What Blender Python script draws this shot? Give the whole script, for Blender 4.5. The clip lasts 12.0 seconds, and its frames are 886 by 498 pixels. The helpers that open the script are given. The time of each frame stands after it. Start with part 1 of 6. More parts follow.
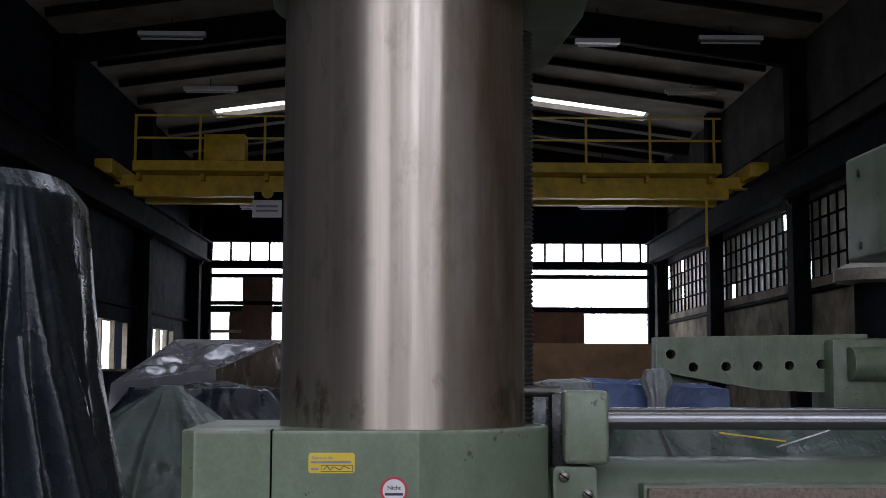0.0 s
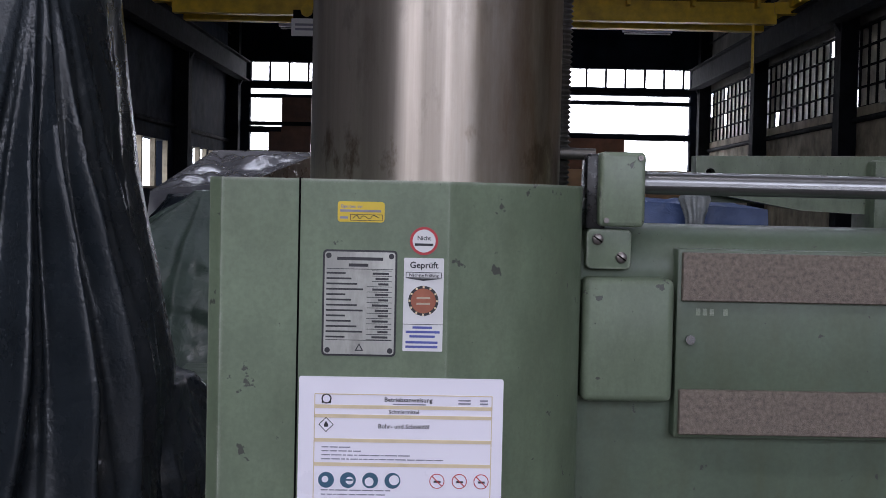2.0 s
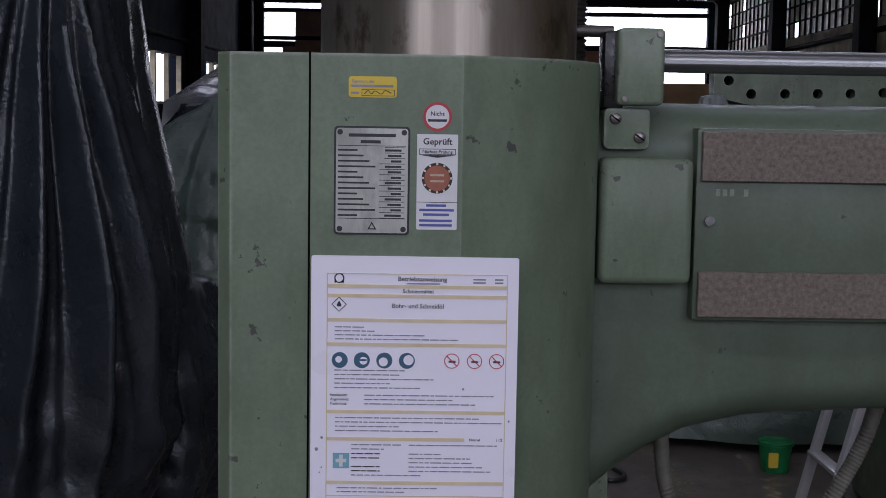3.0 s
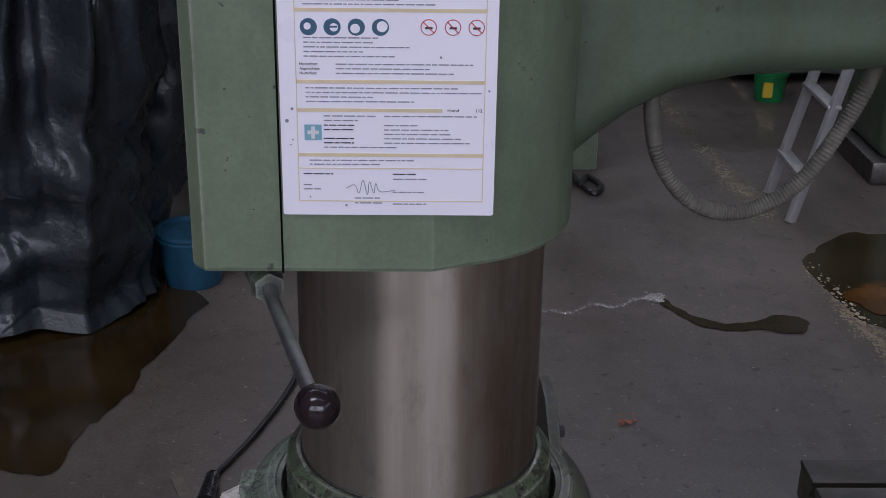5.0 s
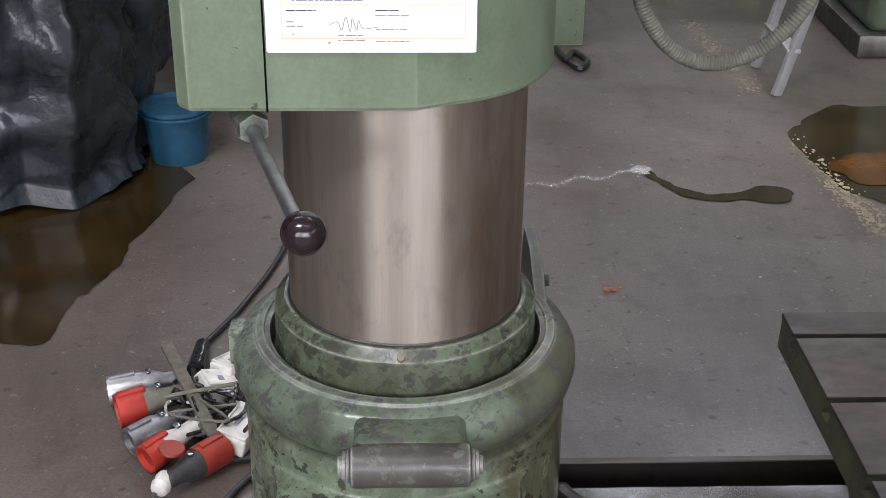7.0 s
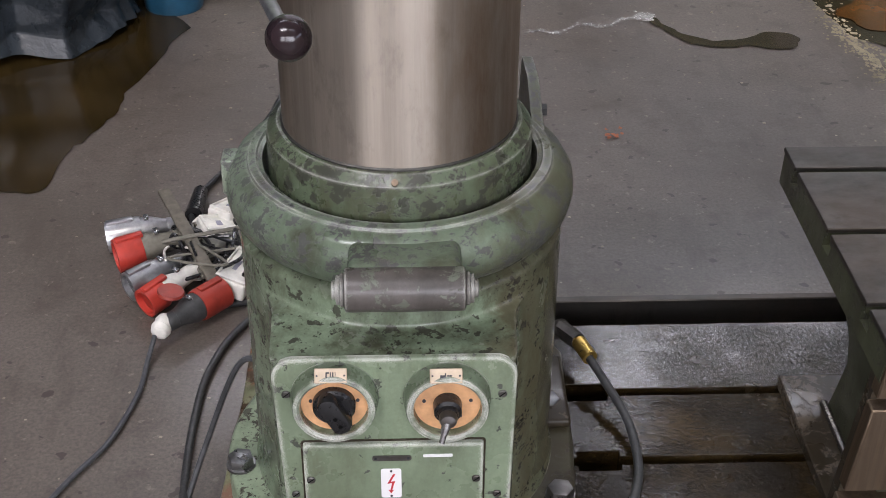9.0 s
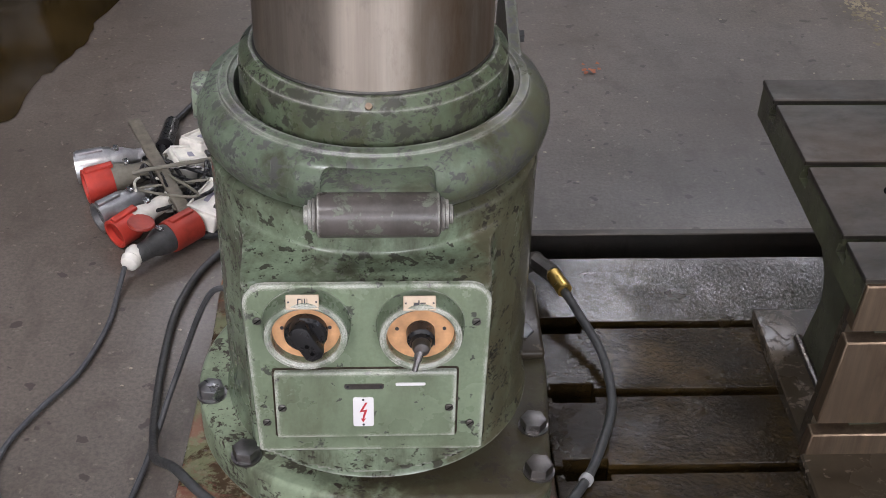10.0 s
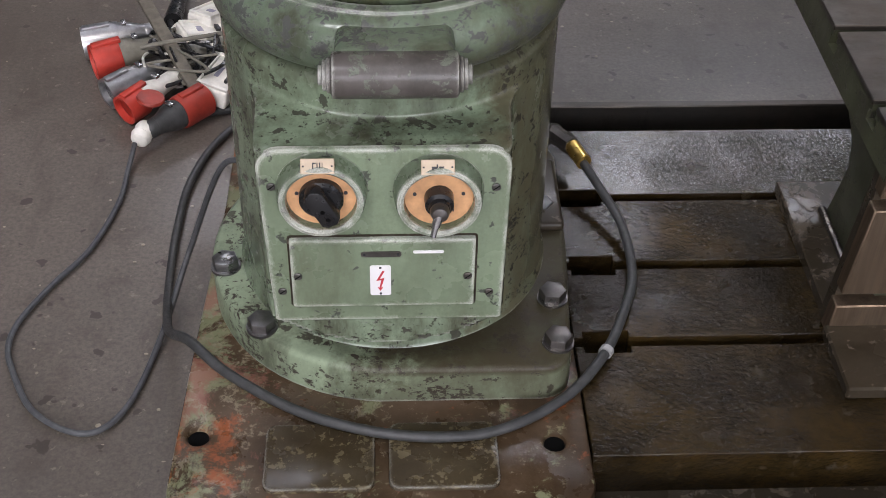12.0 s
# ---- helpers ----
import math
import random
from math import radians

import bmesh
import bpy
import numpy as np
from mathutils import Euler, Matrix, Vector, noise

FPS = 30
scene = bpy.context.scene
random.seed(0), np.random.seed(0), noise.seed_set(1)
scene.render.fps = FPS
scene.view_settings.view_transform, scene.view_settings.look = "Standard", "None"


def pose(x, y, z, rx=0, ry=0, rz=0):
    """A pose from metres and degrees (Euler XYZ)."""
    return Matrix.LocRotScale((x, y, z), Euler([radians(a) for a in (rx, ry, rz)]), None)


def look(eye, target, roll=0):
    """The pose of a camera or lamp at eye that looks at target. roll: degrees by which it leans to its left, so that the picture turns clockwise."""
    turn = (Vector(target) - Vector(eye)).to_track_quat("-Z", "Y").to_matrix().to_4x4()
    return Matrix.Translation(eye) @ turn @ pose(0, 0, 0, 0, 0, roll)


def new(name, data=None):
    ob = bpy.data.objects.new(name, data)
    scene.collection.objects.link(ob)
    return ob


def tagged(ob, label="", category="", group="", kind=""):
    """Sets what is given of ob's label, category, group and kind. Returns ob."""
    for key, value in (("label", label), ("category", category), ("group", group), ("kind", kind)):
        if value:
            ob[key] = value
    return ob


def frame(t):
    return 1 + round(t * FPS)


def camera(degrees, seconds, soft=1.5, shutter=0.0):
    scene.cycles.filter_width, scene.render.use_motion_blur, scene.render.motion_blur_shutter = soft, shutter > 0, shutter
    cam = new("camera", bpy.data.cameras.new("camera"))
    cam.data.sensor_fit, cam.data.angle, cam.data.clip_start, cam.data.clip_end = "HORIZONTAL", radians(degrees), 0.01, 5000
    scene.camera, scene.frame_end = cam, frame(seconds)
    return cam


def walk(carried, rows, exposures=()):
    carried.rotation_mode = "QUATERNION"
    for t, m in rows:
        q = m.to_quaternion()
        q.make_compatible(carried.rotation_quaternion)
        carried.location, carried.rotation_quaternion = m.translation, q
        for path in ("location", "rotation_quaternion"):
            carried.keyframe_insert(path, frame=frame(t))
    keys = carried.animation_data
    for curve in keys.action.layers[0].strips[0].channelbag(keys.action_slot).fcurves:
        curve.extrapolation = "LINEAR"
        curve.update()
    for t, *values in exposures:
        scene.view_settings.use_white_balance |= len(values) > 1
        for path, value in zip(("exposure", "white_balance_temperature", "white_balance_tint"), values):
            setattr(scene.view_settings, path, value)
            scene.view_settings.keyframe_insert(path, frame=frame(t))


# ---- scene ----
cam = camera(37.63, 12.0, soft=0.8)
PATH = [
    (0, pose(-0.0417, -1.5533, 1.7377, 95.608, -0.176, -3.293)),
    (0.5, pose(-0.0380, -1.5433, 1.7230, 94.257, -0.465, -3.203)),
    (1, pose(-0.0365, -1.5337, 1.6966, 91.462, -1.049, -2.789)),
    (1.5, pose(-0.0361, -1.5286, 1.6773, 89.522, -1.210, -1.996)),
    (2, pose(-0.0327, -1.5140, 1.6595, 87.948, -1.264, -1.620)),
    (2.5, pose(-0.0287, -1.4997, 1.6422, 86.300, -0.997, -1.389)),
    (3, pose(-0.0295, -1.4890, 1.6183, 84.248, -0.931, -0.941)),
    (3.2, pose(-0.0283, -1.4864, 1.6070, 83.367, -0.605, -0.785)),
    (4.8, pose(-0.0099, -1.4064, 1.6596, 68.737, -0.755, -1.156)),
    (5, pose(-0.0095, -1.4044, 1.6479, 67.612, -0.800, -1.133)),
    (5.5, pose(-0.0094, -1.4197, 1.6311, 65.732, -0.171, -1.140)),
    (6, pose(-0.0074, -1.4315, 1.6264, 64.917, -0.319, -1.236)),
    (6.5, pose(-0.0048, -1.4284, 1.6157, 63.993, -0.534, -1.843)),
    (6.7, pose(-0.0071, -1.4311, 1.6109, 63.504, -0.547, -1.898)),
    (8.3, pose(-0.0019, -1.4411, 1.5636, 59.539, -0.624, -1.286)),
    (8.5, pose(-0.0010, -1.4369, 1.5613, 58.675, -0.352, -1.592)),
    (9, pose(0.0049, -1.4371, 1.5458, 57.003, -0.240, -1.826)),
    (9.5, pose(0.0062, -1.4313, 1.5269, 55.218, -0.634, -2.388)),
    (10, pose(0.0054, -1.4285, 1.5176, 54.489, -1.275, -2.498)),
    (10.5, pose(0.0060, -1.4302, 1.5055, 53.430, -1.285, -2.591)),
    (11, pose(0.0025, -1.4299, 1.4938, 51.958, -1.242, -2.569)),
    (11.5, pose(-0.0021, -1.4236, 1.4766, 50.634, -1.415, -2.040)),
    (12, pose(-0.0016, -1.4152, 1.4686, 49.739, -0.859, -2.202)),
]
EXPOSURE = [(0.0, -0.2, 6200, 19), (1.0, 0.04, 6200, 20), (2.0, 0.0, 6150, 21), (2.6, -0.2, 6150, 22), (3.2, -0.52, 6050, 24), (4.8, -0.45, 6000, 24), (5.1, 0.1, 6250, 20), (5.4, 0.45, 6500, 17), (5.7, 0.82, 6550, 16), (6.7, 1.22, 6600, 17), (8.3, 1.18, 6700, 18), (12.0, 1.12, 6750, 18)]

walk(cam, PATH, exposures=EXPOSURE)

# ---- light ----
world = bpy.data.worlds.new("sky")
scene.world = world
world.use_nodes = True
wn = world.node_tree.nodes
sky = wn.new("ShaderNodeTexSky")
sky.sky_type = 'NISHITA'
sky.sun_disc = False
sky.sun_elevation, sky.sun_rotation = radians(48), radians(200)
sky.air_density, sky.dust_density = 1.0, 3.0
world.node_tree.links.new(sky.outputs[0], wn["Background"].inputs[0])
wn["Background"].inputs[1].default_value = 0.15
sun = new("sun", bpy.data.lights.new("sun", 'SUN'))
sun.data.energy, sun.data.angle, sun.data.color = 1.0, radians(12), (1.0, 0.96, 0.9)
sun.matrix_world = look((0, -20, 30), (0, 0, 0))

# the hall stands slightly turned against the machine
HALL = Matrix.Translation((-0.042, -1.553, 0)) @ Matrix.Rotation(radians(-2.3), 4, 'Z')


def window_light(name, x, y, z, sx, sy, power, aim, color=(0.86, 0.92, 1.0)):
    d = bpy.data.lights.new(name, 'AREA')
    d.shape, d.size, d.size_y, d.energy, d.color = 'RECTANGLE', sx, sy, power, color
    ob = new(name, d)
    eye = HALL @ Vector((x, y, z))
    ob.matrix_world = look(eye, HALL @ Vector((x + aim[0], y + aim[1], z + aim[2])))
    return ob


for lx, ly, p in ((-2.9, -3.0, 240), (3.3, -3.0, 20), (-2.9, 5.0, 45), (3.3, 5.0, 45), (-2.9, 13.0, 160), (3.3, 13.0, 200)):
    window_light("skylight_daylight", lx, ly, 9.3, 4.6, 1.1, p, (0, 0.001, -1))
for lx, lw, p in ((-4.8, 5.0, 165), (-0.3, 2.6, 75), (2.2, 1.6, 130), (5.65, 4.3, 280)):
    window_light("back_window_daylight", lx, -9.95, 4.9, lw, 4.6, p, (0, 1, 0.0))
window_light("end_window_daylight", 0.2, 41.7, 4.6, 12.0, 3.0, 60, (0, -1, 0))
window_light("wall_window_daylight", 7.55, -3.5, 4.5, 5.5, 1.5, 18, (-1, 0, 0))

# ---- materials ----


def nodes_of(name):
    m = bpy.data.materials.new(name)
    m.use_nodes = True
    return m, m.node_tree.nodes, m.node_tree.links, m.node_tree.nodes["Principled BSDF"]


def noise_tex(n, l, scale, detail=6.0, rough=0.6, stretch=(1, 1, 1), dist=0.0):
    co = n.new("ShaderNodeTexCoord")
    mp = n.new("ShaderNodeMapping")
    mp.inputs["Scale"].default_value = stretch
    t = n.new("ShaderNodeTexNoise")
    t.inputs["Scale"].default_value, t.inputs["Detail"].default_value = scale, detail
    t.inputs["Roughness"].default_value, t.inputs["Distortion"].default_value = rough, dist
    l.new(co.outputs["Object"], mp.inputs[0])
    l.new(mp.outputs[0], t.inputs["Vector"])
    return t.outputs["Fac"]


def ramp(n, l, fac, stops):
    r = n.new("ShaderNodeValToRGB")
    e = r.color_ramp.elements
    while len(e) < len(stops):
        e.new(0.5)
    for k, (p, c) in enumerate(stops):
        e[k].position = p
        e[k].color = (*c, 1) if isinstance(c, tuple) else (c, c, c, 1)
    l.new(fac, r.inputs[0])
    return r.outputs[0]


def blend(n, l, fac, a, b, mode='MIX'):
    m = n.new("ShaderNodeMix")
    m.data_type, m.blend_type = 'RGBA', mode
    for sock, v in ((m.inputs[0], fac), (m.inputs[6], a), (m.inputs[7], b)):
        if isinstance(v, (int, float)):
            sock.default_value = v
        elif isinstance(v, tuple):
            sock.default_value = (*v, 1)
        else:
            l.new(v, sock)
    return m.outputs[2]


def bump(n, l, b, height, strength, dist=0.002):
    u = n.new("ShaderNodeBump")
    u.inputs["Strength"].default_value, u.inputs["Distance"].default_value = strength, dist
    l.new(height, u.inputs["Height"])
    l.new(u.outputs[0], b.inputs["Normal"])


def plain(name, color, rough=0.5, metal=0.0, vary=0.25, scale=25.0, relief=0.15, gloss=0.5):
    m, n, l, b = nodes_of(name)
    b.inputs["Specular IOR Level"].default_value = gloss
    f = noise_tex(n, l, scale)
    lo = tuple(c * (1 - vary) for c in color)
    hi = tuple(min(1.0, c * (1 + vary)) for c in color)
    l.new(ramp(n, l, f, [(0.3, lo), (0.7, hi)]), b.inputs["Base Color"])
    l.new(ramp(n, l, noise_tex(n, l, scale * 3), [(0.3, max(0.02, rough - 0.1)), (0.7, min(1.0, rough + 0.12))]), b.inputs["Roughness"])
    b.inputs["Metallic"].default_value = metal
    if relief:
        bump(n, l, b, noise_tex(n, l, scale * 4), relief)
    return m


def math_node(n, l, op, a, b=None):
    m = n.new("ShaderNodeMath")
    m.operation = op
    for sock, v in zip(m.inputs, (a, b)):
        if isinstance(v, (int, float)):
            sock.default_value = v
        elif v is not None:
            l.new(v, sock)
    return m.outputs[0]


def along(n, l, axis, lo, hi, wobble=0.0, scale=6.0):
    """0 to 1 between two places along an axis of the object, with a ragged border."""
    co = n.new("ShaderNodeTexCoord")
    sp = n.new("ShaderNodeSeparateXYZ")
    l.new(co.outputs["Object"], sp.inputs[0])
    v = sp.outputs["XYZ".index(axis)]
    if wobble:
        w = math_node(n, l, 'MULTIPLY', math_node(n, l, 'SUBTRACT', noise_tex(n, l, scale, 7, 0.65), 0.5), wobble)
        v = math_node(n, l, 'ADD', v, w)
    r = n.new("ShaderNodeMapRange")
    r.inputs[1].default_value, r.inputs[2].default_value = lo, hi
    l.new(v, r.inputs[0])
    return r.outputs[0]


def edge_wear(n, l, radius):
    bv = n.new("ShaderNodeBevel")
    bv.samples = 4
    bv.inputs["Radius"].default_value = radius * 1.7
    ge = n.new("ShaderNodeNewGeometry")
    dt = n.new("ShaderNodeVectorMath")
    dt.operation = 'DOT_PRODUCT'
    l.new(bv.outputs[0], dt.inputs[0])
    l.new(ge.outputs["Normal"], dt.inputs[1])
    return ramp(n, l, dt.outputs["Value"], [(0.90, 1.0), (0.996, 0.0)])


def paint(name, color, chips=0.5, grime=0.5, under=(0.05, 0.05, 0.045), rough=0.42, dirt=(0.04, 0.034, 0.022), wear=0.0, stains=(), specks=0.4, chip_scale=14.0, gloss=0.5, edge=0.0035):
    """Old machine enamel: uneven colour, rubbed chips down to the casting, oily grime, stains and painted-in
    highlights.
    """
    m, n, l, b = nodes_of(name)
    b.inputs["Specular IOR Level"].default_value = gloss
    dark = tuple(c * 0.84 for c in color)
    light = tuple(min(1, c * 1.14) for c in color)
    col = ramp(n, l, noise_tex(n, l, 6.0, 8, 0.65), [(0.36, dark), (0.64, light)])
    mott = ramp(n, l, noise_tex(n, l, 34.0, 9, 0.75), [(0.4, 0.0), (0.64, 1.0)])
    col = blend(n, l, math_node(n, l, 'MULTIPLY', mott, 0.4 * grime), col, tuple(0.6 * c + 0.4 * d for c, d in zip(color, dirt)))
    grain = ramp(n, l, noise_tex(n, l, 170.0, 4, 0.7), [(0.38, 0.0), (0.62, 1.0)])
    col = blend(n, l, math_node(n, l, 'MULTIPLY', grain, 0.3), col, tuple(c * 0.62 for c in color))
    runs = ramp(n, l, noise_tex(n, l, 7.0, 8, 0.7, (2.5, 2.5, 0.8)), [(0.44, 0.0), (0.68, 1.0)])
    col = blend(n, l, math_node(n, l, 'MULTIPLY', runs, grime), col, dirt)
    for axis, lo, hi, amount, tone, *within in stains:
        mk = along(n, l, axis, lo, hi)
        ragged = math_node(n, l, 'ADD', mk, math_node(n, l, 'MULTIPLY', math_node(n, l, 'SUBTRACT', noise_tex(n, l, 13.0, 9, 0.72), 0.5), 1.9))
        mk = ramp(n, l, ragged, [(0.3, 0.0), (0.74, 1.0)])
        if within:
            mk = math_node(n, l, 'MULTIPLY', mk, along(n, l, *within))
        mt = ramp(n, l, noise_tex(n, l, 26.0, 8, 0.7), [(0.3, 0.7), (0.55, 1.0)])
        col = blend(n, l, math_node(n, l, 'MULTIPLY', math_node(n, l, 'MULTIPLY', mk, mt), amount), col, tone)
    lo = 0.605 - 0.115 * chips
    both = math_node(n, l, 'ADD', math_node(n, l, 'MULTIPLY', noise_tex(n, l, chip_scale * 0.4, 6, 0.65), 0.42),
                     math_node(n, l, 'MULTIPLY', noise_tex(n, l, chip_scale * 2.2, 9, 0.75, (1, 1, 1.6), 0.6), 0.58))
    c1 = ramp(n, l, both, [(lo, 0.0), (lo + 0.02, 1.0)])
    c1 = math_node(n, l, 'MULTIPLY', c1, 1.0 if chips > 0 else 0.0)
    c2 = ramp(n, l, noise_tex(n, l, 48.0, 5, 0.6), [(0.685 - 0.1 * specks, 0.0), (0.70 - 0.1 * specks, 0.85)])
    mx = math_node(n, l, 'MAXIMUM', c1, c2)
    col = blend(n, l, mx, col, under)
    if wear:
        e = math_node(n, l, 'MULTIPLY', edge_wear(n, l, edge), ramp(n, l, noise_tex(n, l, 25.0, 6, 0.6), [(0.36, 0.1), (0.58, 1.0)]))
        col = blend(n, l, math_node(n, l, 'MINIMUM', math_node(n, l, 'MULTIPLY', e, wear), 1.0), col, (0.6, 0.6, 0.54))
    l.new(col, b.inputs["Base Color"])
    l.new(ramp(n, l, noise_tex(n, l, 9.0), [(0.36, rough - 0.1), (0.66, rough + 0.14)]), b.inputs["Roughness"])
    bump(n, l, b, math_node(n, l, 'SUBTRACT', 1.0, mx), 0.35, 0.0012)
    return m


def steel(name, color, rough, stretch, rust=0.0, spread=0.14, scale=8.0, calm=0.66):
    m, n, l, b = nodes_of(name)
    streak = noise_tex(n, l, scale, 8, 0.7, stretch)
    col = ramp(n, l, streak, [(0.38, tuple(c * calm for c in color)), (0.62, color)])
    fine = ramp(n, l, noise_tex(n, l, 30.0, 8, 0.7, (1, 1, 0.4)), [(0.54, 0.0), (0.68, 0.5)])
    col = blend(n, l, fine, col, tuple(c * 0.45 for c in color))
    if rust:
        r = ramp(n, l, noise_tex(n, l, 3.0, 8, 0.7, (1, 1, 0.5)), [(0.45, 0.0), (0.75, rust)])
        col = blend(n, l, r, col, (0.22, 0.12, 0.06))
    l.new(col, b.inputs["Base Color"])
    b.inputs["Metallic"].default_value = 0.92
    l.new(ramp(n, l, streak, [(0.3, rough + spread), (0.7, rough - spread * 0.5)]), b.inputs["Roughness"])
    bump(n, l, b, noise_tex(n, l, 60.0, 4, 0.6, stretch), 0.05, 0.001)
    return m


def wet_iron(name):
    """Cast iron under a skin of oil with curled chips in it."""
    m, n, l, b = nodes_of(name)
    c = ramp(n, l, noise_tex(n, l, 5.0, 8, 0.7), [(0.36, (0.008, 0.005, 0.002)), (0.52, (0.022, 0.014, 0.005)), (0.68, (0.048, 0.029, 0.009))])
    c = blend(n, l, ramp(n, l, noise_tex(n, l, 30.0, 7, 0.7), [(0.6, 0.0), (0.7, 0.5)]), c, (0.07, 0.063, 0.05))
    l.new(c, b.inputs["Base Color"])
    b.inputs["Metallic"].default_value = 0.0
    l.new(ramp(n, l, noise_tex(n, l, 7.0, 6), [(0.4, 0.1), (0.62, 0.3)]), b.inputs["Roughness"])
    h = math_node(n, l, 'MULTIPLY', noise_tex(n, l, 150.0, 4, 0.6, dist=0.4), ramp(n, l, noise_tex(n, l, 4.0, 4), [(0.4, 0.25), (0.6, 1.0)]))
    bump(n, l, b, h, 0.9, 0.004)
    return m


GREEN = (0.17, 0.223, 0.143)
OILY = (0.02, 0.011, 0.005)
M_green = paint("green_enamel", GREEN, 0.0, 0.22, wear=0.5, specks=0.15)
M_green_arm = paint("arm_enamel", (0.097, 0.132, 0.088), 0.0, 0.4, dirt=(0.07, 0.075, 0.035), specks=0.1)
# last stain is a highlight painted on the left; the other browns the right
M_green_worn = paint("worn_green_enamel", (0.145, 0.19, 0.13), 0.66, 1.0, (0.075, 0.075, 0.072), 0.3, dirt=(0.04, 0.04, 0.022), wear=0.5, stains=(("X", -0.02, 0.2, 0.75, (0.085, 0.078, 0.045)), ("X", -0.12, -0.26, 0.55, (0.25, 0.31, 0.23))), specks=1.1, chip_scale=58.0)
M_seal = paint("scuffed_ring_enamel", (0.1, 0.13, 0.08), 0.62, 0.9, (0.042, 0.042, 0.033), 0.26, dirt=(0.05, 0.045, 0.022), wear=0.7, specks=1.5, chip_scale=75.0)
M_flange = paint("flange_enamel", (0.27, 0.335, 0.225), 0.5, 0.7, (0.04, 0.032, 0.024), 0.36, gloss=0.2, wear=0.5, stains=(("X", -0.1, 0.06, 1.0, OILY, "Z", 0.268, 0.276), ("X", -0.16, 0.06, 0.7, (0.06, 0.052, 0.03))), specks=0.9, chip_scale=34.0)
M_green_box = paint("pale_green_enamel", (0.165, 0.213, 0.14), 0.0, 0.3, wear=0.8, specks=0.45)
M_panel = paint("panel_enamel", (0.205, 0.262, 0.172), 0.0, 0.5, rough=0.24, wear=1.5, edge=0.0055, specks=0.6, dirt=(0.07, 0.07, 0.04))
M_collar = paint("collar_enamel", (0.17, 0.222, 0.148), 0.3, 0.8, rough=0.3, wear=1.5, edge=0.005, specks=0.8, dirt=(0.05, 0.05, 0.03), chip_scale=60.0)
# stains here: browner towards the right, darker towards the top
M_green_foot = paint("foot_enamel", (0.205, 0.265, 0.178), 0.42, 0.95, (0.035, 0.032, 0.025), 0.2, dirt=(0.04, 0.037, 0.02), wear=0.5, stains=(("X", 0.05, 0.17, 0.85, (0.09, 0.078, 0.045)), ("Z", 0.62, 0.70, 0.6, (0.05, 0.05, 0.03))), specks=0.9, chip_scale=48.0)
M_base = paint("oily_base_iron", (0.038, 0.03, 0.02), 0.5, 0.7, under=(0.1, 0.08, 0.06), gloss=0.3, rough=0.28, dirt=(0.03, 0.022, 0.014))


def foot_paint(name):
    """Base foot: brown oil over rubbed green paint, red primer and rust showing through in patches."""
    m, n, l, b = nodes_of(name)
    col = ramp(n, l, noise_tex(n, l, 7.0, 9, 0.7), [(0.34, (0.03, 0.017, 0.009)), (0.5, (0.06, 0.037, 0.02)), (0.68, (0.1, 0.066, 0.042))])

    def patch(scale, axis, lo, hi, push, tone, amount, c):
        w = math_node(n, l, 'MULTIPLY', along(n, l, axis, lo, hi), push)
        r = math_node(n, l, 'ADD', noise_tex(n, l, scale, 9, 0.74, dist=0.3), w)
        return blend(n, l, math_node(n, l, 'MULTIPLY', ramp(n, l, r, [(0.6, 0.0), (0.66, 1.0)]), amount), c, tone)
    col = patch(16.0, "X", -0.12, -0.27, 0.17, (0.2, 0.21, 0.12), 0.85, col)
    col = patch(8.0, "X", -0.1, -0.3, 0.13, (0.24, 0.1, 0.075), 0.75, col)
    col = patch(11.0, "X", -0.1, -0.2, 0.06, (0.3, 0.085, 0.03), 0.8, col)
    col = patch(55.0, "X", 0.3, -0.3, 0.06, (0.26, 0.22, 0.15), 0.7, col)
    l.new(col, b.inputs["Base Color"])
    b.inputs["Specular IOR Level"].default_value = 0.4
    l.new(ramp(n, l, noise_tex(n, l, 12.0, 6), [(0.38, 0.16), (0.62, 0.42)]), b.inputs["Roughness"])
    bump(n, l, b, noise_tex(n, l, 90.0, 6, 0.7), 0.4, 0.0015)
    return m


M_red = foot_paint("rubbed_base_paint")
M_pad = paint("oily_pad_iron", (0.055, 0.04, 0.022), 0.45, 0.9, under=(0.13, 0.105, 0.06), gloss=0.4, rough=0.24, dirt=(0.03, 0.02, 0.01), wear=0.5, specks=1.0, chip_scale=50.0)
M_table_side = paint("table_side_paint", (0.06, 0.066, 0.036), 0.5, 0.8, (0.03, 0.028, 0.022), 0.4, dirt=(0.025, 0.022, 0.014), chip_scale=30.0)
m = steel("ground_column_steel", (0.52, 0.465, 0.4), 0.31, (4.0, 4.0, 0.1), 0.0, 0.09, calm=0.74)
n, l, b = m.node_tree.nodes, m.node_tree.links, m.node_tree.nodes["Principled BSDF"]
b.inputs["Anisotropic"].default_value = 0.9
b.inputs["Metallic"].default_value = 0.84
b.inputs["Anisotropic Rotation"].default_value = 0.25
tg = n.new("ShaderNodeTangent")
tg.direction_type, tg.axis = 'RADIAL', 'Z'
l.new(tg.outputs[0], b.inputs["Tangent"])
old = b.inputs["Base Color"].links[0].from_socket
rust = ramp(n, l, noise_tex(n, l, 2.6, 9, 0.72, (2.2, 2.2, 0.5)), [(0.36, 0.15), (0.6, 0.95)])
side = math_node(n, l, 'ADD', 0.22, math_node(n, l, 'MULTIPLY', along(n, l, "X", -0.01, 0.09, 0.06, 8.0), 0.7))
c = blend(n, l, math_node(n, l, 'MULTIPLY', rust, side), old, (0.21, 0.13, 0.075))
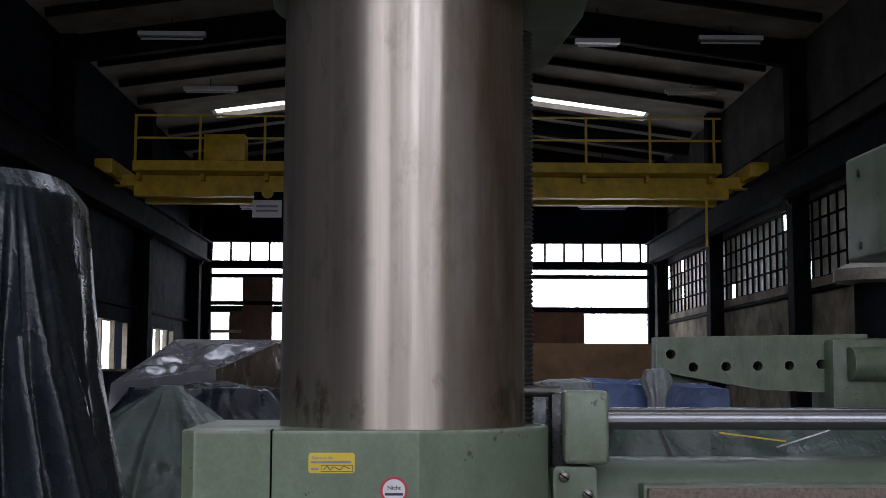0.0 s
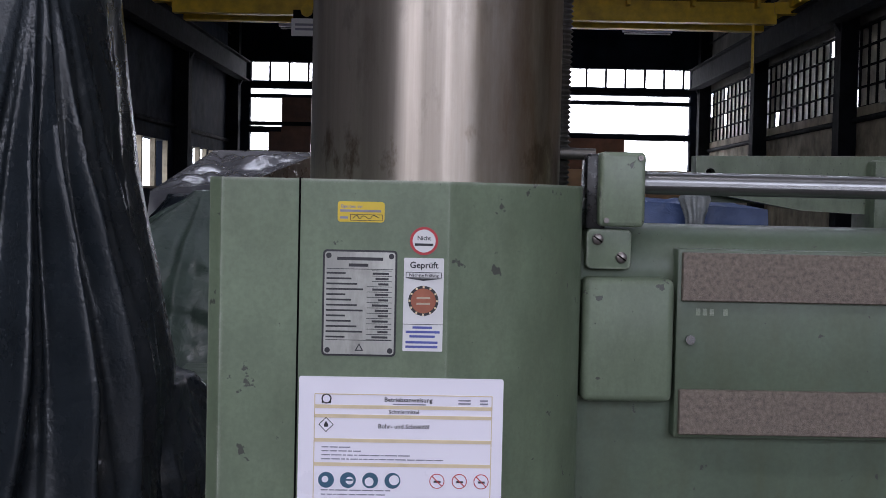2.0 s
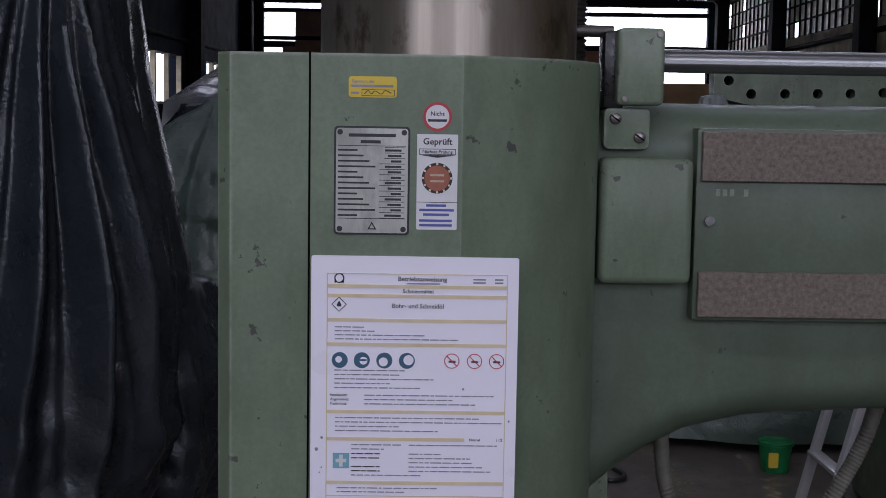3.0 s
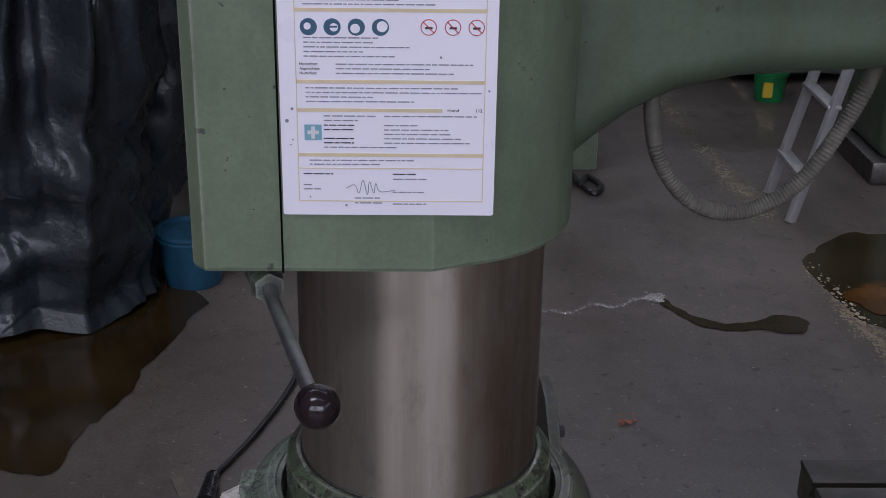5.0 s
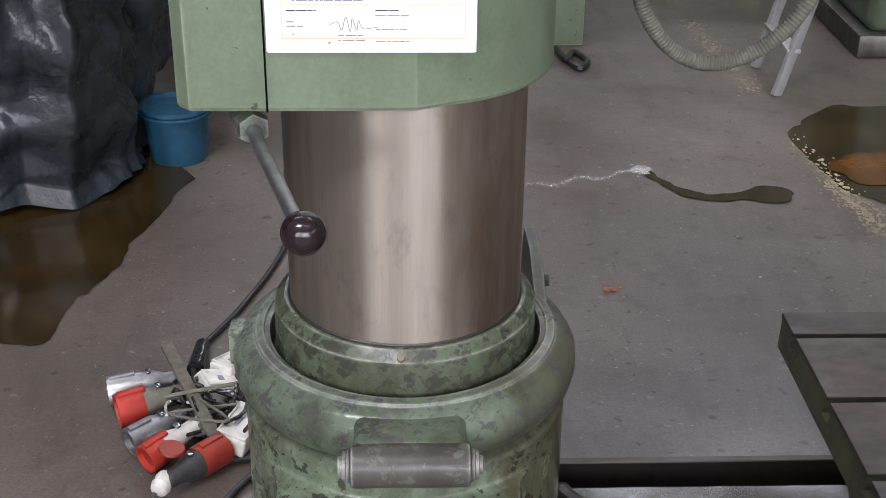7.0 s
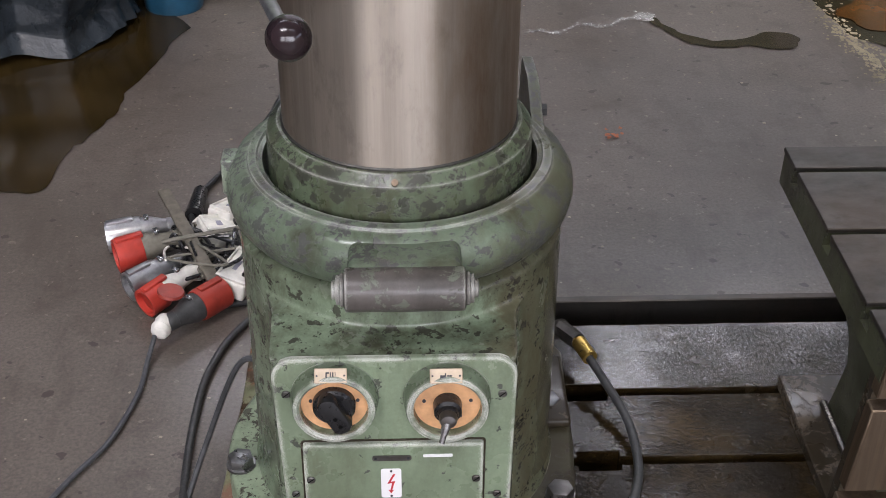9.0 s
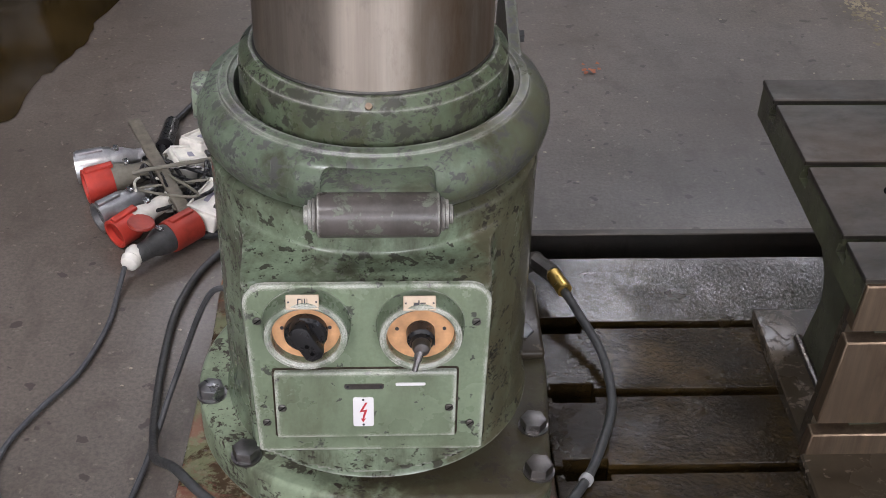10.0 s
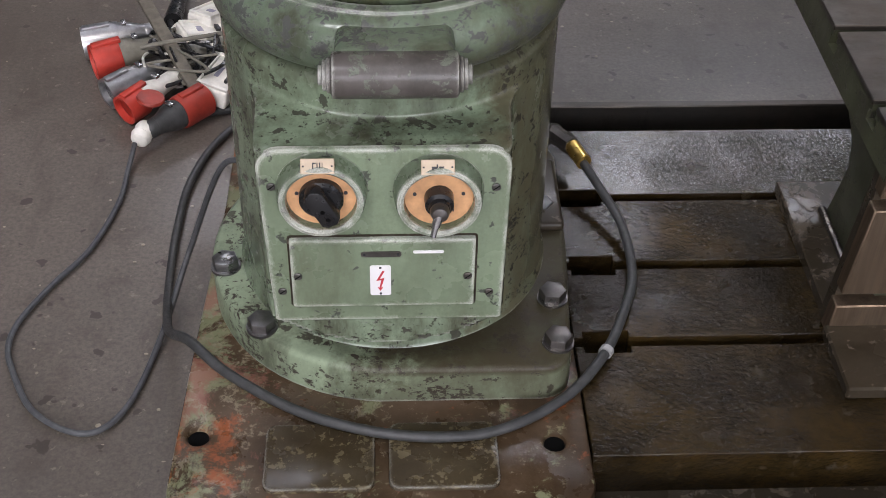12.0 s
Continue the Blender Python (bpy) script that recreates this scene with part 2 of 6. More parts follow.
drip = ramp(n, l, noise_tex(n, l, 22.0, 6, 0.7, (1, 1, 0.5)), [(0.54, 0.0), (0.64, 0.7)])
band = math_node(n, l, 'MULTIPLY', along(n, l, "Z", 1.75, 1.73, 0.05, 14.0), along(n, l, "Z", 1.6, 1.65))
c = blend(n, l, math_node(n, l, 'MULTIPLY', drip, band), c, (0.12, 0.075, 0.045))
l.new(c, b.inputs["Base Color"])
M_column = m
M_shaft = steel("bright_shaft_steel", (0.27, 0.27, 0.27), 0.26, (0.1, 4.0, 4.0))
M_scrape = plain("scraped_guideway_iron", (0.19, 0.155, 0.125), 0.48, 0.35, 0.38, 190.0, 0.6)
M_iron = steel("dark_cast_iron", (0.16, 0.155, 0.145), 0.45, (2, 2, 2), 0.2)
M_barrel = paint("rubbed_barrel_iron", (0.1, 0.088, 0.08), 0.55, 0.8, (0.135, 0.15, 0.115), 0.36, dirt=(0.03, 0.027, 0.022), wear=0.8)
M_bolt = steel("oily_bolt_steel", (0.2, 0.2, 0.2), 0.3, (3, 3, 3), 0.3)
M_chrome = steel("bright_steel", (0.55, 0.55, 0.56), 0.2, (2, 2, 2))
M_oilplate = wet_iron("oily_slotted_iron")
M_oilplate.node_tree.nodes["Principled BSDF"].inputs["Specular IOR Level"].default_value = 0.28
M_oilwet = wet_iron("flooded_slotted_iron")
M_oilwet.node_tree.nodes["Principled BSDF"].inputs["Specular IOR Level"].default_value = 0.6
wet = M_oilwet.node_tree.nodes["Principled BSDF"]
wet.inputs["Coat Weight"].default_value, wet.inputs["Coat Roughness"].default_value = 0.6, 0.16
M_oilwet.node_tree.links.new(M_oilwet.node_tree.nodes["Bump"].outputs[0], wet.inputs["Coat Normal"])
M_tableiron = steel("machined_table_iron", (0.09, 0.085, 0.078), 0.4, (1.5, 3, 3), 0.2, calm=0.8)
M_tablefront = steel("planed_brown_iron", (0.27, 0.2, 0.14), 0.42, (8, 8, 0.5), 0.4)
M_black = plain("black_plastic", (0.012, 0.012, 0.013), 0.3, 0, 0.2, 40, 0.05)
M_ball = plain("dark_bakelite", (0.022, 0.014, 0.016), 0.14, 0, 0.3, 30, 0.03)
M_rubber = plain("grey_rubber_cable", (0.07, 0.073, 0.078), 0.5, 0, 0.25, 60, 0.1)
M_rubber_dark = plain("black_rubber_hose", (0.02, 0.021, 0.022), 0.42, 0, 0.3, 60, 0.1)
M_hose_dark = plain("dusty_black_hose", (0.045, 0.046, 0.046), 0.5, 0, 0.3, 60, 0.1)
M_brass = plain("brass", (0.55, 0.36, 0.1), 0.3, 0.9, 0.2, 40, 0.05)
M_dark = plain("black_gap", (0.004, 0.004, 0.004), 0.9, 0, 0.1, 20, 0, 0.05)
M_paper = plain("laminated_paper", (0.92, 0.89, 0.97), 0.35, 0, 0.02, 5, 0.02)
M_ink = plain("black_print", (0.03, 0.03, 0.035), 0.5, 0, 0.1, 50, 0)
M_ink_grey = plain("grey_print", (0.26, 0.25, 0.31), 0.5, 0, 0.15, 50, 0)
M_tan = plain("tan_print", (0.74, 0.62, 0.4), 0.5, 0, 0.08, 50, 0)
M_blue_print = plain("blue_print", (0.045, 0.12, 0.19), 0.5, 0, 0.1, 50, 0)
M_blue_ink = plain("blue_ink", (0.1, 0.12, 0.4), 0.5, 0, 0.1, 50, 0)
M_teal_print = plain("teal_print", (0.2, 0.42, 0.5), 0.5, 0, 0.1, 50, 0)
M_red_print = plain("red_print", (0.5, 0.04, 0.05), 0.45, 0, 0.1, 50, 0)
M_rust_print = plain("brown_red_print", (0.35, 0.11, 0.06), 0.45, 0, 0.2, 50, 0)
M_yellow_label = plain("yellow_sticker", (0.72, 0.52, 0.04), 0.4, 0, 0.06, 20, 0.02)
M_white_label = plain("white_sticker", (0.75, 0.74, 0.74), 0.4, 0, 0.04, 20, 0.02)
M_plate = steel("etched_aluminium_plate", (0.5, 0.5, 0.46), 0.42, (2, 2, 0.4))
M_tagplate = plain("pale_copper_tag", (0.5, 0.4, 0.29), 0.4, 0.2, 0.15, 60, 0.05)
M_orange = plain("aged_orange_dial", (0.62, 0.34, 0.17), 0.45, 0, 0.2, 60, 0.05)
M_red_dark = plain("dirty_red_plastic", (0.3, 0.035, 0.022), 0.45, 0, 0.35, 20, 0.1)
M_red_plug = plain("red_plug_plastic", (0.46, 0.045, 0.03), 0.4, 0, 0.25, 25, 0.1)
M_white_plug = plain("dirty_white_plastic", (0.72, 0.7, 0.64), 0.45, 0, 0.3, 20, 0.1)
M_alu = steel("dull_aluminium", (0.5, 0.5, 0.51), 0.36, (2, 2, 2))
M_ladder = plain("ladder_aluminium", (0.42, 0.42, 0.42), 0.4, 0.35, 0.1, 20, 0.05)
M_bucket = plain("blue_bucket_plastic", (0.012, 0.065, 0.115), 0.4, 0, 0.4, 12, 0.1)
M_bucket_green = plain("green_bucket_plastic", (0.01, 0.2, 0.06), 0.4, 0, 0.3, 12, 0.1)
M_hose = plain("grey_corrugated_hose", (0.16, 0.15, 0.12), 0.55, 0, 0.3, 40, 0.1)
M_slat = plain("weathered_wood", (0.13, 0.115, 0.09), 0.7, 0, 0.35, 40, 0.3)
M_yellow_steel = plain("yellow_crane_paint", (0.6, 0.4, 0.01), 0.5, 0, 0.3, 3, 0.1)
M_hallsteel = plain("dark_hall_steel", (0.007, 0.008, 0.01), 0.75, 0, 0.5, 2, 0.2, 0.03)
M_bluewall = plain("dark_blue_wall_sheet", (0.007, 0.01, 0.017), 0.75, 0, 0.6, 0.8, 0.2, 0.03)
M_roof = plain("grey_roof_board", (0.36, 0.34, 0.28), 0.8, 0, 0.4, 0.9, 0.2, 0.1)
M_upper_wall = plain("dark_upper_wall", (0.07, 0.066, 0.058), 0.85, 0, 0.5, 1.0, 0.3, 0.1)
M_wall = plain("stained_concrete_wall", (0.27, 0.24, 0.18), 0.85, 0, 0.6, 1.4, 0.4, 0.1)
M_board = plain("tan_hardboard", (0.42, 0.27, 0.15), 0.7, 0, 0.25, 1.5, 0.1)
M_brownboard = plain("brown_wood_panel", (0.09, 0.04, 0.022), 0.6, 0, 0.4, 2.0, 0.1)
M_tubewhite = plain("lamp_white", (0.6, 0.6, 0.58), 0.4, 0, 0.1, 10, 0)
M_blocks = plain("dirty_glass_block", (0.5, 0.48, 0.38), 0.4, 0, 0.5, 2.0, 0.2, 0.2)


def sheet_plastic(name, color, rough, scale, strength, sheen=0.5):
    """Crumpled polythene sheet."""
    m, n, l, b = nodes_of(name)
    f = noise_tex(n, l, 4.0, 6, 0.6)
    l.new(ramp(n, l, f, [(0.3, tuple(c * 0.7 for c in color)), (0.75, tuple(c * 1.3 for c in color))]), b.inputs["Base Color"])
    l.new(ramp(n, l, noise_tex(n, l, 9.0), [(0.3, rough - 0.08), (0.7, rough + 0.15)]), b.inputs["Roughness"])
    v = n.new("ShaderNodeTexVoronoi")
    v.feature = 'DISTANCE_TO_EDGE'
    v.inputs["Scale"].default_value = scale
    co = n.new("ShaderNodeTexCoord")
    wob = n.new("ShaderNodeTexNoise")
    wob.inputs["Scale"].default_value, wob.inputs["Detail"].default_value = scale * 0.6, 4
    l.new(co.outputs["Object"], wob.inputs["Vector"])
    l.new(blend(n, l, 0.35, co.outputs["Object"], wob.outputs["Color"]), v.inputs["Vector"])
    h = blend(n, l, 0.5, v.outputs["Distance"], noise_tex(n, l, scale * 1.7, 5, 0.6, dist=0.8))
    bump(n, l, b, h, strength, 0.03)
    return m


M_tarp = sheet_plastic("dark_blue_grey_sheet", (0.02, 0.026, 0.032), 0.24, 16.0, 0.14)
M_tarp.node_tree.nodes["Principled BSDF"].inputs["Specular IOR Level"].default_value = 0.5
M_tarp_clear = sheet_plastic("grey_polythene_sheet", (0.15, 0.15, 0.16), 0.16, 4.0, 0.35)
M_tarp_brown = sheet_plastic("brownish_polythene_sheet", (0.1, 0.075, 0.055), 0.3, 4.0, 0.5)
M_tarp_green = sheet_plastic("grey_green_sheet", (0.07, 0.1, 0.08), 0.3, 6.0, 0.7)
M_tarp_blue = sheet_plastic("blue_tarpaulin", (0.05, 0.09, 0.22), 0.4, 5.0, 0.6)
M_tarp_white = sheet_plastic("pale_polythene_sheet", (0.25, 0.27, 0.27), 0.3, 6.0, 0.7)

m, n, l, b = nodes_of("worn_workshop_floor")
f1 = ramp(n, l, noise_tex(n, l, 1.3, 9, 0.65), [(0.36, (0.11, 0.092, 0.077)), (0.66, (0.176, 0.148, 0.125))])
f2 = ramp(n, l, noise_tex(n, l, 9.0, 8, 0.7), [(0.52, 0.0), (0.68, 0.6)])
f1 = blend(n, l, f2, f1, (0.07, 0.05, 0.038))
f3 = ramp(n, l, noise_tex(n, l, 45.0, 4, 0.6), [(0.635, 0.0), (0.66, 0.8)])
f1 = blend(n, l, f3, f1, (0.24, 0.21, 0.17))
f4 = ramp(n, l, noise_tex(n, l, 22.0, 3, 0.5), [(0.665, 0.0), (0.685, 0.8)])
f1 = blend(n, l, f4, f1, (0.04, 0.03, 0.025))
f5 = ramp(n, l, noise_tex(n, l, 130.0, 5, 0.75), [(0.4, 0.0), (0.62, 0.55)])
f1 = blend(n, l, f5, f1, (0.055, 0.046, 0.04))
f6 = ramp(n, l, noise_tex(n, l, 2.2, 7, 0.7, (3.0, 0.8, 1)), [(0.54, 0.0), (0.64, 0.5)])
f1 = blend(n, l, f6, f1, (0.07, 0.055, 0.045))
l.new(f1, b.inputs["Base Color"])
l.new(ramp(n, l, noise_tex(n, l, 3.0, 6), [(0.38, 0.28), (0.64, 0.46)]), b.inputs["Roughness"])
bump(n, l, b, noise_tex(n, l, 40.0, 6, 0.7), 0.25, 0.002)
M_floor = m


def oil_mat(name, color, rough):
    m, n, l, b = nodes_of(name)
    l.new(ramp(n, l, noise_tex(n, l, 5.0, 6, 0.6), [(0.3, tuple(c * 0.4 for c in color)), (0.7, color)]), b.inputs["Base Color"])
    b.inputs["Roughness"].default_value = rough
    bump(n, l, b, noise_tex(n, l, 20.0, 3, 0.5), 0.05, 0.001)
    return m


M_oil = oil_mat("brown_oil", (0.042, 0.027, 0.009), 0.12)
M_oil_dark = oil_mat("dark_oil", (0.05, 0.036, 0.016), 0.16)
M_rusty_oil = oil_mat("rusty_oil", (0.15, 0.06, 0.013), 0.13)
m, n, l, b = nodes_of("daylight_outside")
b.inputs["Base Color"].default_value = (0.8, 0.85, 0.8, 1)
b.inputs["Emission Color"].default_value = (0.93, 0.97, 1.0, 1)
b.inputs["Emission Strength"].default_value = 5.0
M_outside = m

# ---- builders ----


def link_mesh(name, bm, mat, smooth=35):
    me = bpy.data.meshes.new(name)
    bmesh.ops.recalc_face_normals(bm, faces=bm.faces[:])
    bm.to_mesh(me)
    bm.free()
    if smooth:
        for p in me.polygons:
            p.use_smooth = True
        me.set_sharp_from_angle(angle=radians(smooth))
    me.materials.append(mat)
    return new(name, me)


def part(name, bm, mat, parent, label="", smooth=35):
    ob = link_mesh(name, bm, mat, smooth)
    ob.parent = parent
    if label:
        tagged(ob, label)
    return ob


def thing(name, label, category, group="", at=(0, 0, 0)):
    ob = new(name)
    ob.location = at
    bpy.context.view_layer.update()
    return tagged(ob, label, category, group)


def solid(name, bm, mat, label, category, group="", kind="", smooth=35):
    return tagged(link_mesh(name, bm, mat, smooth), label, category, group, kind)


def box(x0, x1, y0, y1, z0, z1, bev=0.0, seg=2, bm=None, m=None):
    bm = bm or bmesh.new()
    mm = Matrix.LocRotScale(((x0 + x1) / 2, (y0 + y1) / 2, (z0 + z1) / 2), None, (x1 - x0, y1 - y0, z1 - z0))
    r = bmesh.ops.create_cube(bm, size=1.0, matrix=(m @ mm) if m else mm)
    if bev:
        es = {e for v in r["verts"] for e in v.link_edges}
        bmesh.ops.bevel(bm, geom=list(es), offset=bev, segments=seg, affect='EDGES', profile=0.5)
    return bm


def rod(p0, p1, r0, r1=None, n=20, bm=None):
    bm = bm or bmesh.new()
    p0, p1 = Vector(p0), Vector(p1)
    r1 = r0 if r1 is None else r1
    q = (p1 - p0).to_track_quat('Z', 'Y').to_matrix().to_4x4()
    mm = Matrix.Translation((p0 + p1) / 2) @ q
    bmesh.ops.create_cone(bm, cap_ends=True, segments=n, radius1=r0, radius2=r1, depth=(p1 - p0).length, matrix=mm)
    return bm


def lathe(profile, n=64, m=None, bm=None):
    """Turns a profile of (radius, height) about z."""
    bm = bm or bmesh.new()
    rings = []
    for r, z in profile:
        ring = []
        for k in range(n):
            a = 2 * math.pi * k / n
            v = Vector((r * math.cos(a), r * math.sin(a), z))
            ring.append(bm.verts.new(m @ v if m else v))
        rings.append(ring)
    for a, b_ in zip(rings, rings[1:]):
        for k in range(n):
            bm.faces.new((a[k], a[(k + 1) % n], b_[(k + 1) % n], b_[k]))
    bm.faces.new(rings[0])
    bm.faces.new(rings[-1])
    return bm


def smooth_path(pts, per=8):
    p = [Vector(q) for q in pts]
    p = [p[0] * 2 - p[1]] + p + [p[-1] * 2 - p[-2]]
    out = []
    for k in range(1, len(p) - 2):
        for s in range(per):
            u = s / per
            out.append(0.5 * (2 * p[k] + (p[k + 1] - p[k - 1]) * u + (2 * p[k - 1] - 5 * p[k] + 4 * p[k + 1] - p[k + 2]) * u * u
                              + (3 * p[k] - p[k - 1] - 3 * p[k + 1] + p[k + 2]) * u ** 3))
    out.append(p[-2])
    return out


def sweep(pts, r, n=10, per=8, ripple=0.0, bm=None):
    bm = bm or bmesh.new()
    path = smooth_path(pts, per)
    side = None
    rings = []
    for k, c in enumerate(path):
        t = (path[min(k + 1, len(path) - 1)] - path[max(k - 1, 0)]).normalized()
        if side is None:
            side = t.orthogonal().normalized()
        side = (side - t * side.dot(t)).normalized()
        up = t.cross(side)
        rr = r * (1 + ripple * (1 if k % 2 else -1))
        rings.append([bm.verts.new(c + rr * (math.cos(2 * math.pi * j / n) * side + math.sin(2 * math.pi * j / n) * up)) for j in range(n)])
    for a, b_ in zip(rings, rings[1:]):
        for j in range(n):
            bm.faces.new((a[j], a[(j + 1) % n], b_[(j + 1) % n], b_[j]))
    bm.faces.new(rings[0])
    bm.faces.new(rings[-1])
    return bm


def prism(poly, d0, d1, axis='z', bev=0.0, holes=(), bm=None, seg=2):
    """A plate with an outline, and holes through it, between two depths along an axis."""
    bm = bm or bmesh.new()

    def at(u, v, w):
        return Vector((u, v, w)) if axis == 'z' else Vector((u, w, v)) if axis == 'y' else Vector((w, u, v))
    edges = []
    rims = []
    for loop in (poly, *holes):
        vs = [bm.verts.new(at(u, v, d0)) for u, v in loop]
        es = [bm.edges.new((vs[k], vs[(k + 1) % len(vs)])) for k in range(len(vs))]
        edges += es
        rims.append(es)
    if holes:
        faces = [g for g in bmesh.ops.triangle_fill(bm, edges=edges, use_beauty=True)["geom"] if isinstance(g, bmesh.types.BMFace)]
    else:
        faces = [bm.faces.new([e.verts[0] for e in rims[0]])]
    ext = bmesh.ops.extrude_face_region(bm, geom=faces, use_keep_orig=True)
    vs = [g for g in ext["geom"] if isinstance(g, bmesh.types.BMVert)]
    bmesh.ops.translate(bm, verts=vs, vec=at(0, 0, d1 - d0))
    if bev:
        vset = set(vs)
        bmesh.ops.recalc_face_normals(bm, faces=bm.faces[:])
        top = [e for e in bm.edges if e.verts[0] in vset and e.verts[1] in vset and len(e.link_faces) == 2 and e.calc_face_angle(0) > 0.8]
        bmesh.ops.bevel(bm, geom=top, offset=bev, segments=seg, affect='EDGES', profile=0.5)
    return bm


def arc(cx, cy, r, a0, a1, n):
    return [(cx + r * math.cos(radians(a0 + (a1 - a0) * k / n)), cy + r * math.sin(radians(a0 + (a1 - a0) * k / n))) for k in range(n + 1)]


def rounded(x0, x1, y0, y1, r, n=5):
    return arc(x0 + r, y0 + r, r, 180, 270, n) + arc(x1 - r, y0 + r, r, 270, 360, n) + arc(x1 - r, y1 - r, r, 0, 90, n) + arc(x0 + r, y1 - r, r, 90, 180, n)


def hexagon(cx, cy, r, a=0):
    return [(cx + r * math.cos(radians(60 * k + a)), cy + r * math.sin(radians(60 * k + a))) for k in range(6)]


def words(text, size, bm=None, m=Matrix()):
    """Lettering as a mesh in the xy plane, centred on its origin."""
    cu = bpy.data.curves.new("lettering", 'FONT')
    cu.body, cu.size, cu.align_x, cu.align_y, cu.resolution_u = text, size, 'CENTER', 'CENTER', 2
    cu.offset = 0.016 * size
    ob = bpy.data.objects.new("lettering", cu)
    scene.collection.objects.link(ob)
    bpy.context.view_layer.update()
    me = bpy.data.meshes.new_from_object(ob.evaluated_get(bpy.context.evaluated_depsgraph_get()))
    bpy.data.objects.remove(ob)
    bpy.data.curves.remove(cu)
    me.transform(m)
    bm = bm or bmesh.new()
    bm.from_mesh(me)
    bpy.data.meshes.remove(me)
    return bm


def facing(x, y, z):
    """The pose of lettering on a vertical face that looks towards -y."""
    return Matrix.Translation((x, y, z)) @ Matrix.Rotation(radians(90), 4, 'X')

# ---- the hall ----


def hall_box(x0, x1, y0, y1, z0, z1, bm=None, bev=0.0):
    return box(x0, x1, y0, y1, z0, z1, bev, bm=bm, m=HALL)


bm = bmesh.new()
bmesh.ops.create_grid(bm, x_segments=8, y_segments=8, size=150)
solid("floor", bm, M_floor, "worn dark grey workshop floor with stains and specks", "floor", kind="structure")

# left wall: dark sheet panels with low windows
bm = bmesh.new()
for y0, y1 in ((-10, 28.6), (32.6, 35.6), (38.6, 42)):
    hall_box(-7.6, -7.3, y0, y1, 0, 8.8, bm)
for y0, y1 in ((28.6, 32.6), (35.6, 38.6)):
    hall_box(-7.6, -7.3, y0, y1, 0, 1.9, bm)
    hall_box(-7.6, -7.3, y0, y1, 3.05, 8.8, bm)
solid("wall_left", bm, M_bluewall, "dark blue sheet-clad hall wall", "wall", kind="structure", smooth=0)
for y0, y1 in ((28.6, 32.6), (35.6, 38.6)):
    w = thing("window_side", "white-framed workshop window in the dark wall", "window")
    tagged(w, kind="structure")
    for k in range(4):
        yy = y0 + (y1 - y0) * k / 3
        part("mullion", hall_box(-7.42, -7.3, yy - 0.07, yy + 0.07, 1.9, 3.05), M_wall, w)
    part("sill", hall_box(-7.5, -7.22, y0, y1, 1.84, 1.9), M_wall, w)

# right wall: concrete with a band of dirty glass blocks between steel posts
bm = bmesh.new()
hall_box(7.8, 8.1, -10, 42, 0, 3.7, bm)
for y0, y1 in ((-10, -7.0), (0, 15.2), (42, 42.1)):
    if y1 - y0 > 0.5:
        hall_box(7.8, 8.1, y0, y1, 3.7, 5.3, bm)
solid("wall_right", bm, M_wall, "stained grey concrete hall wall", "wall", kind="structure", smooth=0)
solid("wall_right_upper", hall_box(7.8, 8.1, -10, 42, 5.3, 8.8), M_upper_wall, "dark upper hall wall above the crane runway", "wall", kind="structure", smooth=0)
blocks = thing("glass_block_band", "band of dirty small-paned workshop glazing", "window")
tagged(blocks, kind="structure")
bm_bar = bmesh.new()
bm_pane = bmesh.new()
bm_clear = bmesh.new()
rng = random.Random(4)
yy = 15.3
while yy < 41.8:
    for k in range(4):
        z0 = 3.72 + k * 0.39
        tgt = bm_clear if rng.random() < 0.035 else bm_pane
        hall_box(7.9, 7.93, yy + 0.02, yy + 0.5, z0 + 0.02, z0 + 0.37, tgt)
    hall_box(7.86, 7.96, yy - 0.03, yy + 0.02, 3.7, 5.3, bm_bar)
    yy += 0.53
for k in range(5):
    hall_box(7.86, 7.965, 15.2, 41.9, 3.69 + k * 0.39, 3.73 + k * 0.39, bm_bar)
part("glazing_bars", bm_bar, M_hallsteel, blocks, smooth=0)
tagged(part("panes", bm_pane, M_blocks, blocks, smooth=0), kind="stuff")
# these panes glow themselves, standing in for daylight through clear glass
tagged(part("clear_panes", bm_clear, M_outside, blocks, "clear panes made to glow in place of daylight", smooth=0), kind="stuff")

# far gable wall with its bands of glazing
bm = bmesh.new()
for x0, x1, z0, z1 in ((-7.6, 8.1, 6.05, 10.2), (-7.6, -6.75, 0, 6.05), (7.35, 8.1, 0, 6.05), (-6.75, 7.35, 5.2, 5.45), (-6.75, 7.35, 4.9, 5.02),
                       (-6.75, 7.35, 3.78, 3.98), (-6.75, -4.4, 0, 1.2), (-4.4, 3.4, 0, 3.8), (-4.4, 3.4, 3.98, 6.05)):
    hall_box(x0, x1, 41.8, 42.1, z0, z1, bm)
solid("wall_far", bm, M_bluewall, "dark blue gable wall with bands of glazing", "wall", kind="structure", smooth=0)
far_win = thing("window_far", "long overexposed band windows in the gable", "window")
tagged(far_win, kind="structure")
for x0, x1 in ((-6.75, -4.4), (3.4, 7.35)):
    k = 0
    xx = x0
    while xx < x1:
        part("mullion", hall_box(xx - 0.03, xx + 0.03, 41.85, 41.95, 5.45, 6.05), M_hallsteel, far_win, smooth=0)
        xx += 0.62
    part("transom", hall_box(x0, x1, 41.7, 41.8, 5.28, 5.36), M_hallsteel, far_win, smooth=0)
part("panel", hall_box(-5.7, -4.75, 41.6, 41.8, 3.0, 4.9), M_brownboard, far_win, "brown board in the window", smooth=0)
part("panel", hall_box(-6.1, -4.75, 41.55, 41.78, 1.2, 3.8), M_brownboard, far_win, "brown boarded door", smooth=0)
